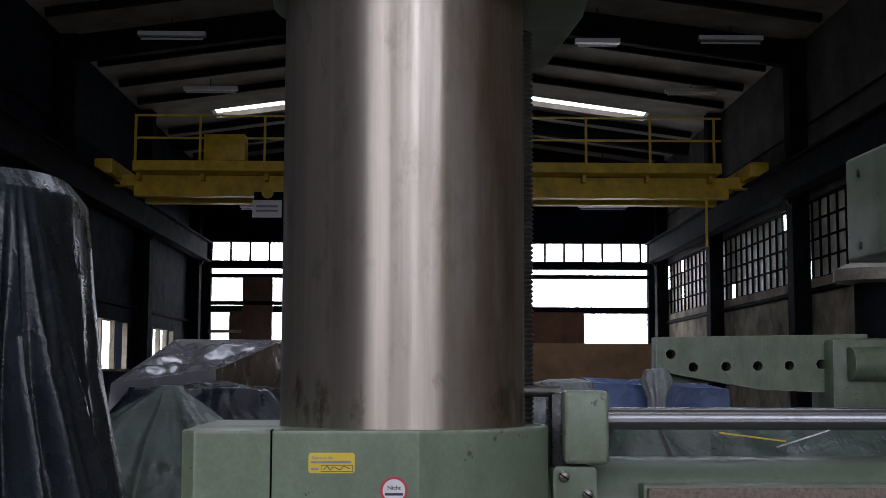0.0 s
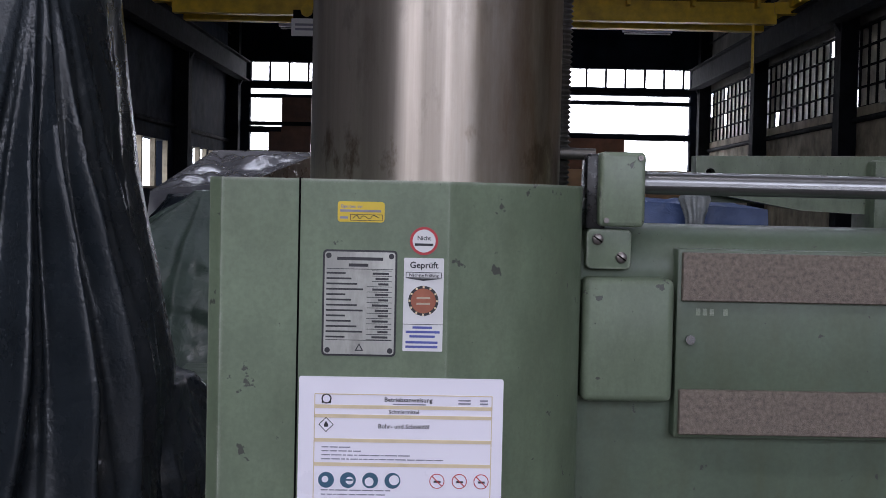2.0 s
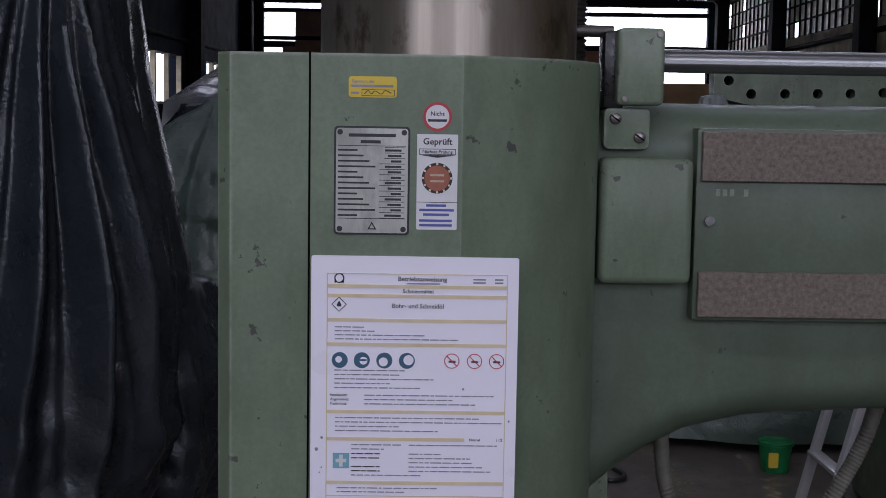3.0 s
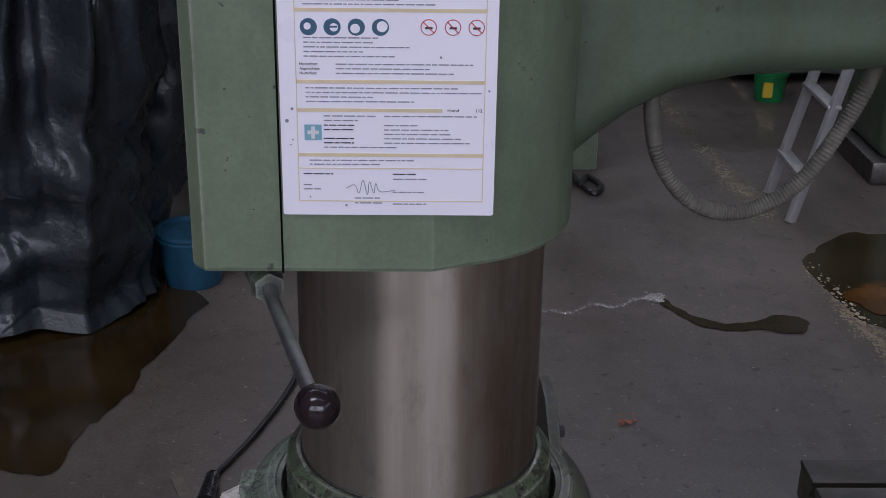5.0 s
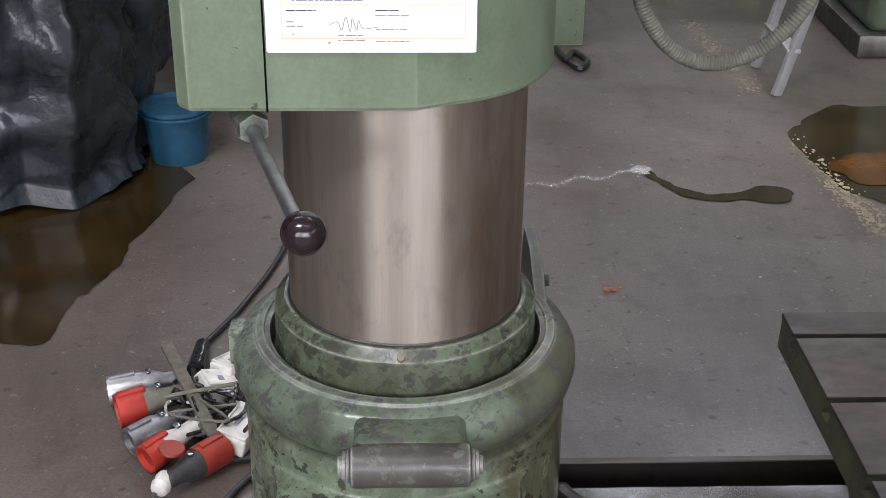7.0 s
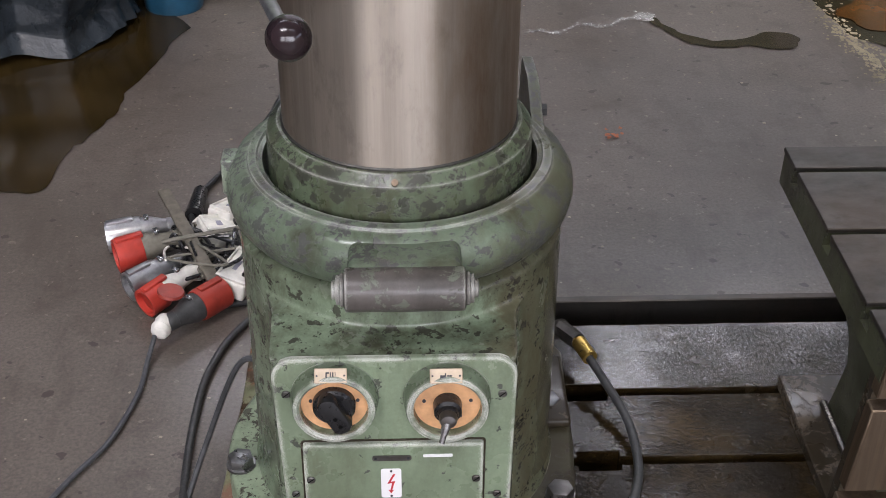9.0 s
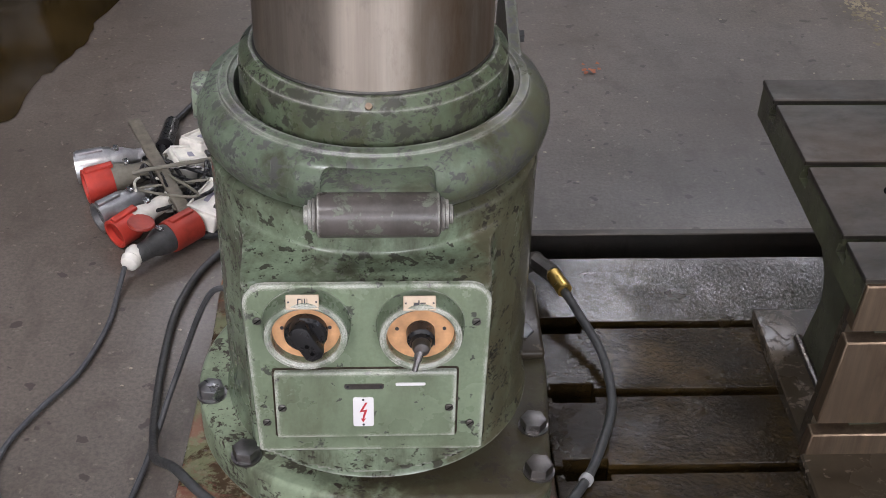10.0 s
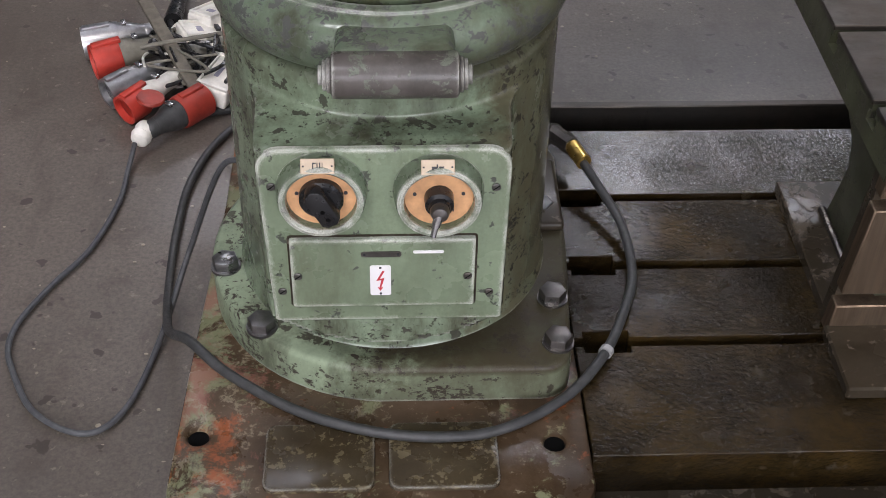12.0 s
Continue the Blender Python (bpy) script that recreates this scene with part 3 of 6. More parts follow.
part("panel", hall_box(3.4, 5.25, 41.6, 41.8, 2.7, 3.8), M_brownboard, far_win, "brown boarded panel", smooth=0)
part("transom", hall_box(3.4, 7.35, 41.6, 41.8, 2.62, 2.75), M_hallsteel, far_win, smooth=0)
part("transom", hall_box(-6.75, -4.4, 41.5, 41.7, 4.0, 4.12), M_hallsteel, far_win, smooth=0)
part("bar", hall_box(-6.75, -5.7, 41.4, 41.5, 3.1, 3.2), M_wall, far_win, smooth=0)
solid("board_wall", hall_box(3.0, 7.3, 38.0, 38.12, 0, 2.72), M_board, "tall tan hardboard partition by the gable", "partition", kind="structure", smooth=0)
solid("backdrop_daylight", hall_box(-30, 30, 52, 52.2, -1, 14), M_outside, "overexposed daylight outside the windows", "backdrop", kind="structure", smooth=0)
solid("backdrop_side_daylight", hall_box(-12.2, -12, 20, 46, -1, 8), M_outside, "overexposed daylight outside the side windows", "backdrop", kind="structure", smooth=0)

# back wall with tall glazing behind the camera
bm = bmesh.new()
for x0, x1, z0, z1 in ((-7.6, 8.1, 7.4, 10.2), (-7.6, 8.1, 0, 2.5), (-7.6, -7.3, 2.5, 7.4), (-2.3, -1.6, 2.5, 7.4), (1.0, 1.4, 2.5, 7.4), (3.0, 3.5, 2.5, 7.4), (7.8, 8.1, 2.5, 7.4)):
    hall_box(x0, x1, -10.3, -10, z0, z1, bm)
solid("wall_back", bm, M_wall, "grey gable wall with a row of tall windows", "wall", kind="structure", smooth=0)

# roof
bm = bmesh.new()
for s in (-1, 1):
    for y0, y1, cut in ((-10.3, -3.6, 0), (-3.6, -2.4, 1), (-2.4, 4.4, 0), (4.4, 5.6, 1), (5.6, 12.4, 0), (12.4, 13.6, 1), (13.6, 34.4, 0), (34.4, 35.5, 1), (35.5, 42.1, 0)):
        for x0, x1 in (((0, 0.5), (5.9, 8.2)) if cut else ((0, 8.2),)):
            c = [(s * x + 0.25, y, 9.62 - 0.135 * x + dz) for dz in (0, 0.15) for x, y in ((x0, y0), (x1, y0), (x1, y1), (x0, y1))]
            vs = [bm.verts.new(HALL @ Vector(p)) for p in c]
            for q in ((0, 1, 2, 3), (4, 5, 6, 7), (0, 1, 5, 4), (1, 2, 6, 5), (2, 3, 7, 6), (3, 0, 4, 7)):
                bm.faces.new([vs[k] for k in q])
solid("ceiling", bm, M_roof, "grey board roof underside with skylight strips", "ceiling", kind="structure", smooth=0)
for y0 in range(-8, 42, 2):
    if y0 in (4, 12, 34):
        continue
    for s in (-1, 1):
        bm = box(0, 7.4, y0 - 0.06, y0 + 0.06, -0.16, 0.0)
        bm.transform(HALL @ Matrix.Translation((0.25, 0, 9.6)) @ Matrix.Rotation(math.atan(0.135) * (1 if s > 0 else -1), 4, 'Y') @ Matrix.Diagonal((s, 1, 1, 1)))
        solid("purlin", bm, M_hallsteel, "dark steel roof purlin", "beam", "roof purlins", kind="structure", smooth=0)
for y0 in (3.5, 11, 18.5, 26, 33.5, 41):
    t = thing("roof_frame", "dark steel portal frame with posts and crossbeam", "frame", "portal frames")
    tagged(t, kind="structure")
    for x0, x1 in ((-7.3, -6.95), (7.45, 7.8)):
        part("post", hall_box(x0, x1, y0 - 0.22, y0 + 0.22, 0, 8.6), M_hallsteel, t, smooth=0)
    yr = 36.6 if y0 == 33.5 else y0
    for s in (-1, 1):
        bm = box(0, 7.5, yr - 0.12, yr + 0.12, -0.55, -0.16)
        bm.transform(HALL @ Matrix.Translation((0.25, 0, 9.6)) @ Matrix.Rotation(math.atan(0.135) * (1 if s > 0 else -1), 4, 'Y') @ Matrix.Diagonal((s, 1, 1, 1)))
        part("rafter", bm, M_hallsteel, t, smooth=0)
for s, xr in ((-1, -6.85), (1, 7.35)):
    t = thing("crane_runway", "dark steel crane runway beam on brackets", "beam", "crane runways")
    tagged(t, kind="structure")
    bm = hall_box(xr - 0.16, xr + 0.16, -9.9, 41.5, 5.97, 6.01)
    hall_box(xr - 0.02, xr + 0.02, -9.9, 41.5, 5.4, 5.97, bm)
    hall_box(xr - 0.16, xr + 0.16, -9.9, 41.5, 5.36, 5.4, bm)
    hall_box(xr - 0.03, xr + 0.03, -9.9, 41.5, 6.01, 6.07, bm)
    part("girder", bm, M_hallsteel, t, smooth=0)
    for k in range(6):
        y0 = 3.5 + 7.5 * k
        part("bracket", prism([(xr, 5.36), (xr + s * 0.45, 5.36), (xr + s * 0.45, 4.6)], y0 - 0.1, y0 + 0.1, 'y'), M_hallsteel, t, smooth=0).matrix_world = HALL
    part("walkway_rail", hall_box(xr + s * 0.35, xr + s * 0.38, -9.9, 41.5, 6.75, 6.79), M_hallsteel, t, smooth=0)
    part("pipe", rod(HALL @ Vector((xr + s * 0.42, -9.9, 3.45)), HALL @ Vector((xr + s * 0.42, 41.5, 3.45)), 0.06), M_hallsteel, t)

crane = thing("overhead_crane", "yellow overhead travelling crane with walkway and railing", "crane")
CY = 28.8
part("girder", hall_box(-6.4, 6.9, CY, CY + 0.3, 5.73, 6.19), M_yellow_steel, crane, smooth=0)
part("girder", hall_box(-6.4, 6.9, CY + 1.2, CY + 1.5, 5.73, 6.19), M_yellow_steel, crane, smooth=0)
part("walkway", hall_box(-6.3, 6.6, CY - 0.65, CY, 6.2, 6.42), M_yellow_steel, crane, smooth=0)
for xr in (-6.85, 7.35):
    part("end_carriage", hall_box(xr - 0.2, xr + 0.2, CY - 1.0, CY + 2.6, 6.08, 6.4, bev=0.03), M_yellow_steel, crane)
    part("arm", hall_box(min(xr, xr * 0.93), max(xr, xr * 0.93), CY - 0.05, CY + 0.25, 5.95, 6.2), M_yellow_steel, crane, smooth=0)
for k in range(10):
    xx = -6.25 + k * 1.41
    part("post", hall_box(xx - 0.025, xx + 0.025, CY - 0.65, CY - 0.6, 6.42, 7.42), M_yellow_steel, crane, smooth=0)
    part("strut", hall_box(xx - 0.04, xx + 0.04, CY - 0.3, CY + 0.05, 6.05, 6.22), M_yellow_steel, crane, smooth=0)
for z in (6.9, 7.4):
    part("handrail", hall_box(-6.28, 6.6, CY - 0.65, CY - 0.6, z, z + 0.04), M_yellow_steel, crane, smooth=0)
part("control_cabinet", hall_box(-4.75, -3.85, CY - 0.7, CY - 0.2, 6.42, 7.0, bev=0.02), M_yellow_steel, crane)
part("trolley", hall_box(-3.7, -2.9, CY - 0.2, CY + 1.3, 5.55, 5.8), M_hallsteel, crane, smooth=0)
part("hoist_drum", rod(HALL @ Vector((-3.4, CY - 0.25, 5.78)), HALL @ Vector((-3.4, CY + 1.2, 5.78)), 0.13), M_yellow_steel, crane)
part("load_sign", hall_box(-3.72, -3.08, CY - 0.3, CY - 0.26, 5.22, 5.6), M_white_label, crane, "white load sign board", smooth=0)
for z in (5.36, 5.46):
    part("sign_writing", hall_box(-3.64, -3.16, CY - 0.305, CY - 0.3, z - 0.02, z + 0.03), M_ink_grey, crane, smooth=0)
part("hook_cable", rod(HALL @ Vector((6.3, CY - 0.4, 4.6)), HALL @ Vector((6.3, CY - 0.4, 5.65)), 0.03, n=8), M_yellow_steel, crane)
for x0, y0, z0, w in ((-5.7, 25.7, 8.5, 1.35), (5.6, 25.7, 8.5, 1.3), (-5.75, 31.0, 8.58, 1.3), (5.9, 30.9, 8.58, 1.25), (3.1, 25.7, 8.42, 0.9), (4.9, 40, 6.95, 1.5), (-5.6, 40, 6.9, 1.5), (6.1, 38, 8.8, 1.4)):
    t = thing("tube_lamp", "unlit white fluorescent tube fitting under the roof", "lamp", "tube lamps")
    part("housing", hall_box(x0, x0 + w, y0 - 0.09, y0 + 0.09, z0 + 0.03, z0 + 0.12), M_tubewhite, t)
    part("tube", rod(HALL @ Vector((x0 + 0.05, y0, z0 - 0.02)), HALL @ Vector((x0 + w - 0.05, y0, z0 - 0.02)), 0.02, n=10), M_tubewhite, t)
    part("hanger", rod(HALL @ Vector((x0 + w / 2, y0, z0 + 0.12)), HALL @ Vector((x0 + w / 2, y0, 9.62 - 0.135 * abs(x0 + w / 2 - 0.25))), 0.012, n=8), M_hallsteel, t)

# ---- the radial drilling machine ----
drill = thing("radial_drilling_machine", "green radial drilling machine with bright steel column, worn and oily", "machine")
BT = 0.225      # top of the base plate
FT = 0.282      # top of the column flange

# base: foot under the column, slotted bed beside it
foot = [(-0.255, 0.52), (-0.257, 0.16), (-0.272, -0.15)] + arc(-0.235, -0.39, 0.045, 180, 270, 8) + arc(0.2, -0.391, 0.044, 270, 360, 8) + [(0.244, 0.52)]
HOLES = ((-0.249, -0.307), (0.2, -0.327))
part("base_foot", prism(foot, 0, BT, 'z', 0.006, [arc(x, y, 0.0135, 0, 345, 23) for x, y in HOLES]), M_red, drill,
     "oily base foot with rubbed red primer")
# black liners paint the shade inside the bolt holes
for x, y in HOLES:
    part("hole_shade_liner", lathe([(0.0132, BT - 0.006), (0.0128, 0.08), (0.001, 0.079)], 24, Matrix.Translation((x, y, 0))), M_dark, drill)
for x0, x1 in ((-0.163, -0.027), (-0.009, 0.127)):
    part("machined_pad", prism(rounded(x0, x1, -0.402, -0.296, 0.014), BT - 0.004, BT + 0.007, 'z', 0.002), M_pad, drill)
bed = part("slotted_bed", box(0.246, 1.5, -0.50, 0.50, 0, BT - 0.07, 0.004), M_base, drill, "oily cast iron bed with T-slots")
SLOT = (-0.149, 0.010, 0.170)
edges = (-0.352,) + tuple(v for s in SLOT for v in (s - 0.009, s + 0.009)) + (0.35,)
for k in range(0, 8, 2):
    a_, c_ = edges[k], edges[k + 1]
    out = [(0.246, a_), (1.5, a_), (1.5, c_), (0.246, c_)]
    if k:
        out = [(0.246, a_), (0.258, a_), (0.258, a_ + 0.012), (0.322, a_ + 0.012), (0.322, a_)] + out[1:]
    if k < 6:
        out = out[:-1] + [(0.322, c_), (0.322, c_ - 0.012), (0.258, c_ - 0.012), (0.258, c_), (0.246, c_)]
    part("bed_strip", prism(out, BT - 0.071, BT, 'z', 0.001, seg=1), M_oilwet if k == 6 else M_oilplate, bed, smooth=0)
part("bed_rim", box(0.246, 1.5, 0.418, 0.435, BT - 0.071, BT + 0.002, 0.002, 1), M_tableiron, bed)
part("bed_rim", box(0.246, 1.5, -0.50, -0.425, BT - 0.071, BT - 0.01, 0.004, 1), M_oilplate, bed)

# flange: round on one side, squared on the other
fl = arc(0.0, 0.0, 0.254, 90, 262, 36) + [(-0.02, -0.253)] + arc(0.19, -0.213, 0.04, 270, 350, 6) + [(0.246, 0.0), (0.25, 0.2)] + arc(0.2, 0.2, 0.05, 0, 90, 5)
flange = part("flange", prism(fl, BT, FT, 'z', 0.008, seg=3), M_flange, drill, "chipped green bolted flange")
for x, y in ((-0.232, -0.047), (-0.174, -0.17), (0.214, -0.122), (0.213, -0.208), (-0.2, 0.13), (0.215, 0.07)):
    bm = prism(hexagon(x, y, 0.0185, 12 * x * 90), FT + 0.003, FT + 0.017, 'z', 0.002)
    lathe([(0.021, FT - 0.001), (0.021, FT + 0.003), (0.012, FT + 0.004)], 20, Matrix.Translation((x, y, 0)), bm)
    part("hexagon_bolt", bm, M_bolt, flange, "grey steel hexagon bolt")

part("flange_step", box(0.196, 0.2455, 0.02, 0.18, FT - 0.002, FT + 0.014, 0.006, 3), M_base, flange)

# column foot with the switch panel


def foot_radius(a, z):
    """The casting's outline at an angle from the front and a height: a drum with the switch housing grown out of it."""
    drum = 0.207 + 0.006 * max(0.0, 1 - (z - FT) / 0.02) ** 2
    if z > 0.672:
        drum -= 0.012 * min(1.0, (z - 0.672) / 0.01) ** 2
    s_, c = math.sin(a), math.cos(a)
    if c < 0.3:
        return drum
    xf = 0.264 * s_ / c
    low = min(1.0, max(0.0, (z - 0.342 - 2.3 * (xf + 0.01) ** 2) / 0.012 + 1))
    high = min(1.0, max(0.0, (0.644 - z) / 0.014))
    high = high * high * (3 - 2 * high)
    front = (0.13 + 0.1335 * min(low, high)) / c
    side = (0.151 if s_ < 0 else 0.131) * 1.02 / max(abs(s_), 0.02)
    k = 0.010
    inner = min(front, side) - k * math.log(1 + math.exp(-abs(front - side) / k))
    k = 0.014
    return max(drum, inner) + k * math.log(1 + math.exp(-abs(drum - inner) / k))


heights = [FT - 0.002 + 0.004 * k for k in range(28)] + [0.395 + 0.0115 * k for k in range(20)] + [0.622 + 0.0022 * k for k in range(16)] + [0.66, 0.666, 0.672, 0.675, 0.678, 0.681, 0.683]
bm = bmesh.new()
grid = []
for z in heights:
    grid.append([])
    for k in range(288):
        a = 2 * math.pi * (k + 0.5) / 288
        r = foot_radius((a + math.pi) % (2 * math.pi) - math.pi, z)
        grid[-1].append(bm.verts.new((r * math.sin(a), -r * math.cos(a), z)))
for ra, rb in zip(grid, grid[1:]):
    for k in range(288):
        bm.faces.new((ra[k], ra[(k + 1) % 288], rb[(k + 1) % 288], rb[k]))
bm.faces.new(grid[0])
bm.faces.new(grid[-1])
stump = part("column_foot", bm, M_green_foot, drill, "grimy green column foot casting, browner on the right and darker at the top", smooth=60)
part("shadow_gap", lathe([(0.185, 0.68), (0.188, 0.694), (0.18, 0.695)], 64), M_dark, stump)
outline = [(-0.143, 0.386), (-0.139, 0.383), (0.125, 0.383), (0.129, 0.386)] + arc(0.106, 0.6105, 0.0265, 0, 90, 8) + arc(-0.1245, 0.6105, 0.0265, 90, 180, 8)
part("panel_front", prism(outline, -0.258, -0.2655, 'y', 0.0025, seg=3), M_panel, stump, "switch panel front plate")
PF = -0.2655
# thin dark plate that draws the shadow line round the cover
part("cover_shadow_line", prism(rounded(-0.1225, 0.0975, 0.408, 0.5175, 0.004, 2), PF, PF - 0.0006, 'y'), M_base, stump)
part("cover_plate", prism(rounded(-0.12, 0.095, 0.4115, 0.5145, 0.003, 2), PF, PF - 0.007, 'y', 0.0022, seg=3), M_panel, stump)
CF = PF - 0.007
part("cover_slot", prism(rounded(-0.038, 0.009, 0.4895, 0.4975, 0.0035, 4), CF, CF - 0.001, 'y'), M_iron, stump)
for x in (-0.034, 0.005):
    part("slot_rivet", rod((x, CF - 0.001, 0.4935), (x, CF - 0.0018, 0.4935), 0.0016, n=10), M_ink, stump)
part("white_strip", prism(rounded(0.0225, 0.058, 0.4945, 0.4985, 0.0018, 3), CF, CF - 0.0012, 'y'), M_white_label, stump)
bm = prism(rounded(-0.028, -0.0035, 0.4305, 0.4765, 0.003, 3), CF, CF - 0.0012, 'y')
part("warning_plate", bm, M_white_label, stump, "white plate with red lightning arrow")
bm = prism([(-0.0135, 0.4685), (-0.0205, 0.4535), (-0.0148, 0.4545), (-0.0172, 0.4425), (-0.0192, 0.4435), (-0.0162, 0.4375), (-0.0128, 0.4435), (-0.0152, 0.4425), (-0.0112, 0.4575), (-0.0168, 0.4562), (-0.0108, 0.4685)], CF - 0.0012, CF - 0.0017, 'y')
part("lightning_arrow", bm, M_red_print, stump)
for z in (0.4335, 0.4735):
    part("plate_rivet", rod((-0.0158, CF - 0.0012, z), (-0.0158, CF - 0.002, z), 0.0015, n=10), M_ink, stump)
for x, z in ((-0.135, 0.588), (0.1155, 0.584), (-0.132, 0.432), (0.113, 0.427), (-0.112, 0.461), (0.0865, 0.459)):
    y = CF if abs(x) < 0.1125 else PF
    part("screw", lathe([(0.0052, 0), (0.0052, 0.0015), (0.004, 0.0025)], 14, Matrix.Translation((x, y, z)) @ Matrix.Rotation(radians(90), 4, 'X')), M_iron, stump)
    part("screw_slot", box(-0.0048, 0.0048, -0.0006, 0.0006, 0.0022, 0.0027, m=Matrix.Translation((x, y, z)) @ Matrix.Rotation(radians(90), 4, 'X') @ Matrix.Rotation(radians(40), 4, 'Z')), M_dark, stump)


def dial(x, z, lever):
    """A rotary switch in a tapered cast collar, with an orange scale and a name plate on the collar's top."""
    m = Matrix.Translation((x, PF, z)) @ Matrix.Rotation(radians(90), 4, 'X')
    ring = part("switch_ring", lathe([(0.0515, -0.002), (0.0508, 0.004), (0.0485, 0.02), (0.0465, 0.0255), (0.0425, 0.0265), (0.0395, 0.024), (0.0382, 0.008)], 64, m), M_collar, stump, "worn green switch collar")
    part("dial_face", lathe([(0.0385, 0.008), (0.0385, 0.0125)], 40, m), M_orange, ring, "orange switch dial")
    tm = Matrix.Translation((x - 0.002, PF - 0.021, z + 0.0475)) @ Matrix.Rotation(radians(52), 4, 'X')
    part("name_plate", box(-0.0185, 0.0185, -0.0085, 0.0085, -0.001, 0.0012, 0.0008, 1, m=tm), M_tagplate, ring)
    for sx in (-0.0155, 0.0155):
        part("plate_rivet", box(sx - 0.001, sx + 0.001, -0.001, 0.001, 0.0012, 0.0018, m=tm), M_ink, ring)
    marks = ((-0.009, -0.001, -0.006, 0.001), (0.001, 0.009, -0.001, 0.001), (-0.002, 0.0, -0.001, 0.004)) if lever else ((-0.0075, -0.0055, -0.005, 0.005), (-0.0055, -0.002, 0.003, 0.005), (-0.001, 0.0005, -0.005, 0.005), (0.0025, 0.0045, -0.005, 0.005), (0.0045, 0.0075, -0.005, -0.0035), (0.0065, 0.0075, -0.005, 0.005))
    for a0, a1, b0, b1 in marks:
        part("plate_mark", box(a0 * 0.75, a1 * 0.75, b0 * 0.8, b1 * 0.8, 0.0012, 0.0017, m=tm), M_ink, ring)
    for sx in (-0.027, 0.027):
        part("dial_screw", rod((x + sx, PF - 0.012, z + 0.005), (x + sx, PF - 0.0138, z + 0.005), 0.0022, n=10), M_ink, ring)
    part("dial_stroke", box(x + 0.0155, x + 0.0168, PF - 0.0134, PF - 0.012, z - 0.02, z - 0.012), M_ink, ring)
    if lever:
        part("switch_hub", lathe([(0.0165, 0.012), (0.016, 0.028), (0.0125, 0.031), (0.0115, 0.036)], 28, m), M_black, ring)
        part("lever_nut", lathe([(0.0105, 0.035), (0.011, 0.04), (0.009, 0.046), (0.004, 0.048)], 20, m), M_bolt, ring)
        bm = rod((x - 0.001, PF - 0.043, z - 0.001), (x - 0.0045, PF - 0.047, z - 0.014), 0.0058, 0.0048, 14)
        rod((x - 0.0045, PF - 0.047, z - 0.014), (x - 0.0075, PF - 0.05, z - 0.026), 0.0036, 0.0034, 14, bm)
        part("switch_lever", bm, M_chrome, ring)
    else:
        part("switch_hub", lathe([(0.025, 0.012), (0.0245, 0.02), (0.021, 0.0235)], 32, m), M_black, ring)
        bm = prism(arc(0, 0.012, 0.0125, 20, 160, 8) + [(-0.0115, -0.022), (-0.006, -0.0275), (0.006, -0.0275), (0.0115, -0.022)], 0.02, 0.037, 'z', 0.003)
        bm.transform(m @ Matrix.Rotation(radians(28), 4, 'Z'))
        part("switch_grip", bm, M_black, ring, "black pointer grip")
        for dy in (-0.004, -0.016):
            part("grip_screw", rod(m @ Matrix.Rotation(radians(28), 4, 'Z') @ Vector((0, dy, 0.0365)), m @ Matrix.Rotation(radians(28), 4, 'Z') @ Vector((0, dy, 0.0376)), 0.0026, n=10), M_dark, ring)


dial(-0.079, 0.583, False)
dial(0.051, 0.58, True)

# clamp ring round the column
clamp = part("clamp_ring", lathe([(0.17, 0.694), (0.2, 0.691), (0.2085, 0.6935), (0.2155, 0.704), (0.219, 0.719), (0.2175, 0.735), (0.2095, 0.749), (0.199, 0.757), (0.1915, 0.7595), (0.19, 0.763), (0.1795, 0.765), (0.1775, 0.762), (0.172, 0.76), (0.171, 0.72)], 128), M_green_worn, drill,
             "heavily chipped green clamp ring")
bm = lathe([(0.021, -0.0675), (0.0245, -0.0655), (0.0252, -0.06), (0.0252, 0.06), (0.0245, 0.0655), (0.021, 0.0675)], 40, Matrix.Translation((0.004, -0.256, 0.7265)) @ Matrix.Rotation(radians(90), 4, 'Y'))
part("clamp_barrel", bm, M_barrel, clamp, "worn dark clamp barrel")
part("barrel_lug", box(-0.06, 0.068, -0.253, -0.19, 0.702, 0.7525, 0.011, 4), M_green_worn, clamp)
for s in (-1, 1):
    m = Matrix.Translation((0.004 + s * 0.067, -0.256, 0.7265)) @ Matrix.Rotation(radians(90 * s), 4, 'Y')
    part("clamp_bolt", lathe([(0.019, -0.002), (0.019, 0.004), (0.0165, 0.0055), (0.0165, 0.009), (0.0105, 0.01), (0.0105, 0.0135), (0.008, 0.0145)], 24, m), M_barrel, clamp)
part("ring_lug", box(-0.226, -0.178, -0.004, 0.034, 0.70, 0.75, 0.004), M_green_worn, clamp)
bm = prism([(0.05, 0.70), (0.26, 0.70), (0.235, 0.78), (0.15, 0.79), (0.09, 0.768), (0.055, 0.76)], 0.172, 0.188, 'x', 0.004)
part("ring_bracket", bm, M_green_worn, clamp)
bm = rod((0.182, 0.125, 0.752), (0.197, 0.125, 0.752), 0.009, n=6)
part("bracket_bolt", bm, M_bolt, clamp)
part("seal_ring", lathe([(0.146, 0.74), (0.165, 0.741), (0.1645, 0.793), (0.1635, 0.801), (0.151, 0.8125), (0.1455, 0.813)], 96), M_seal, drill, "chipped green seal ring")
part("drain_plug", rod((-0.006, -0.158, 0.8045), (-0.006, -0.162, 0.808), 0.0045, 0.004, 14), M_tablefront, drill, "small rusty plug in the ring")

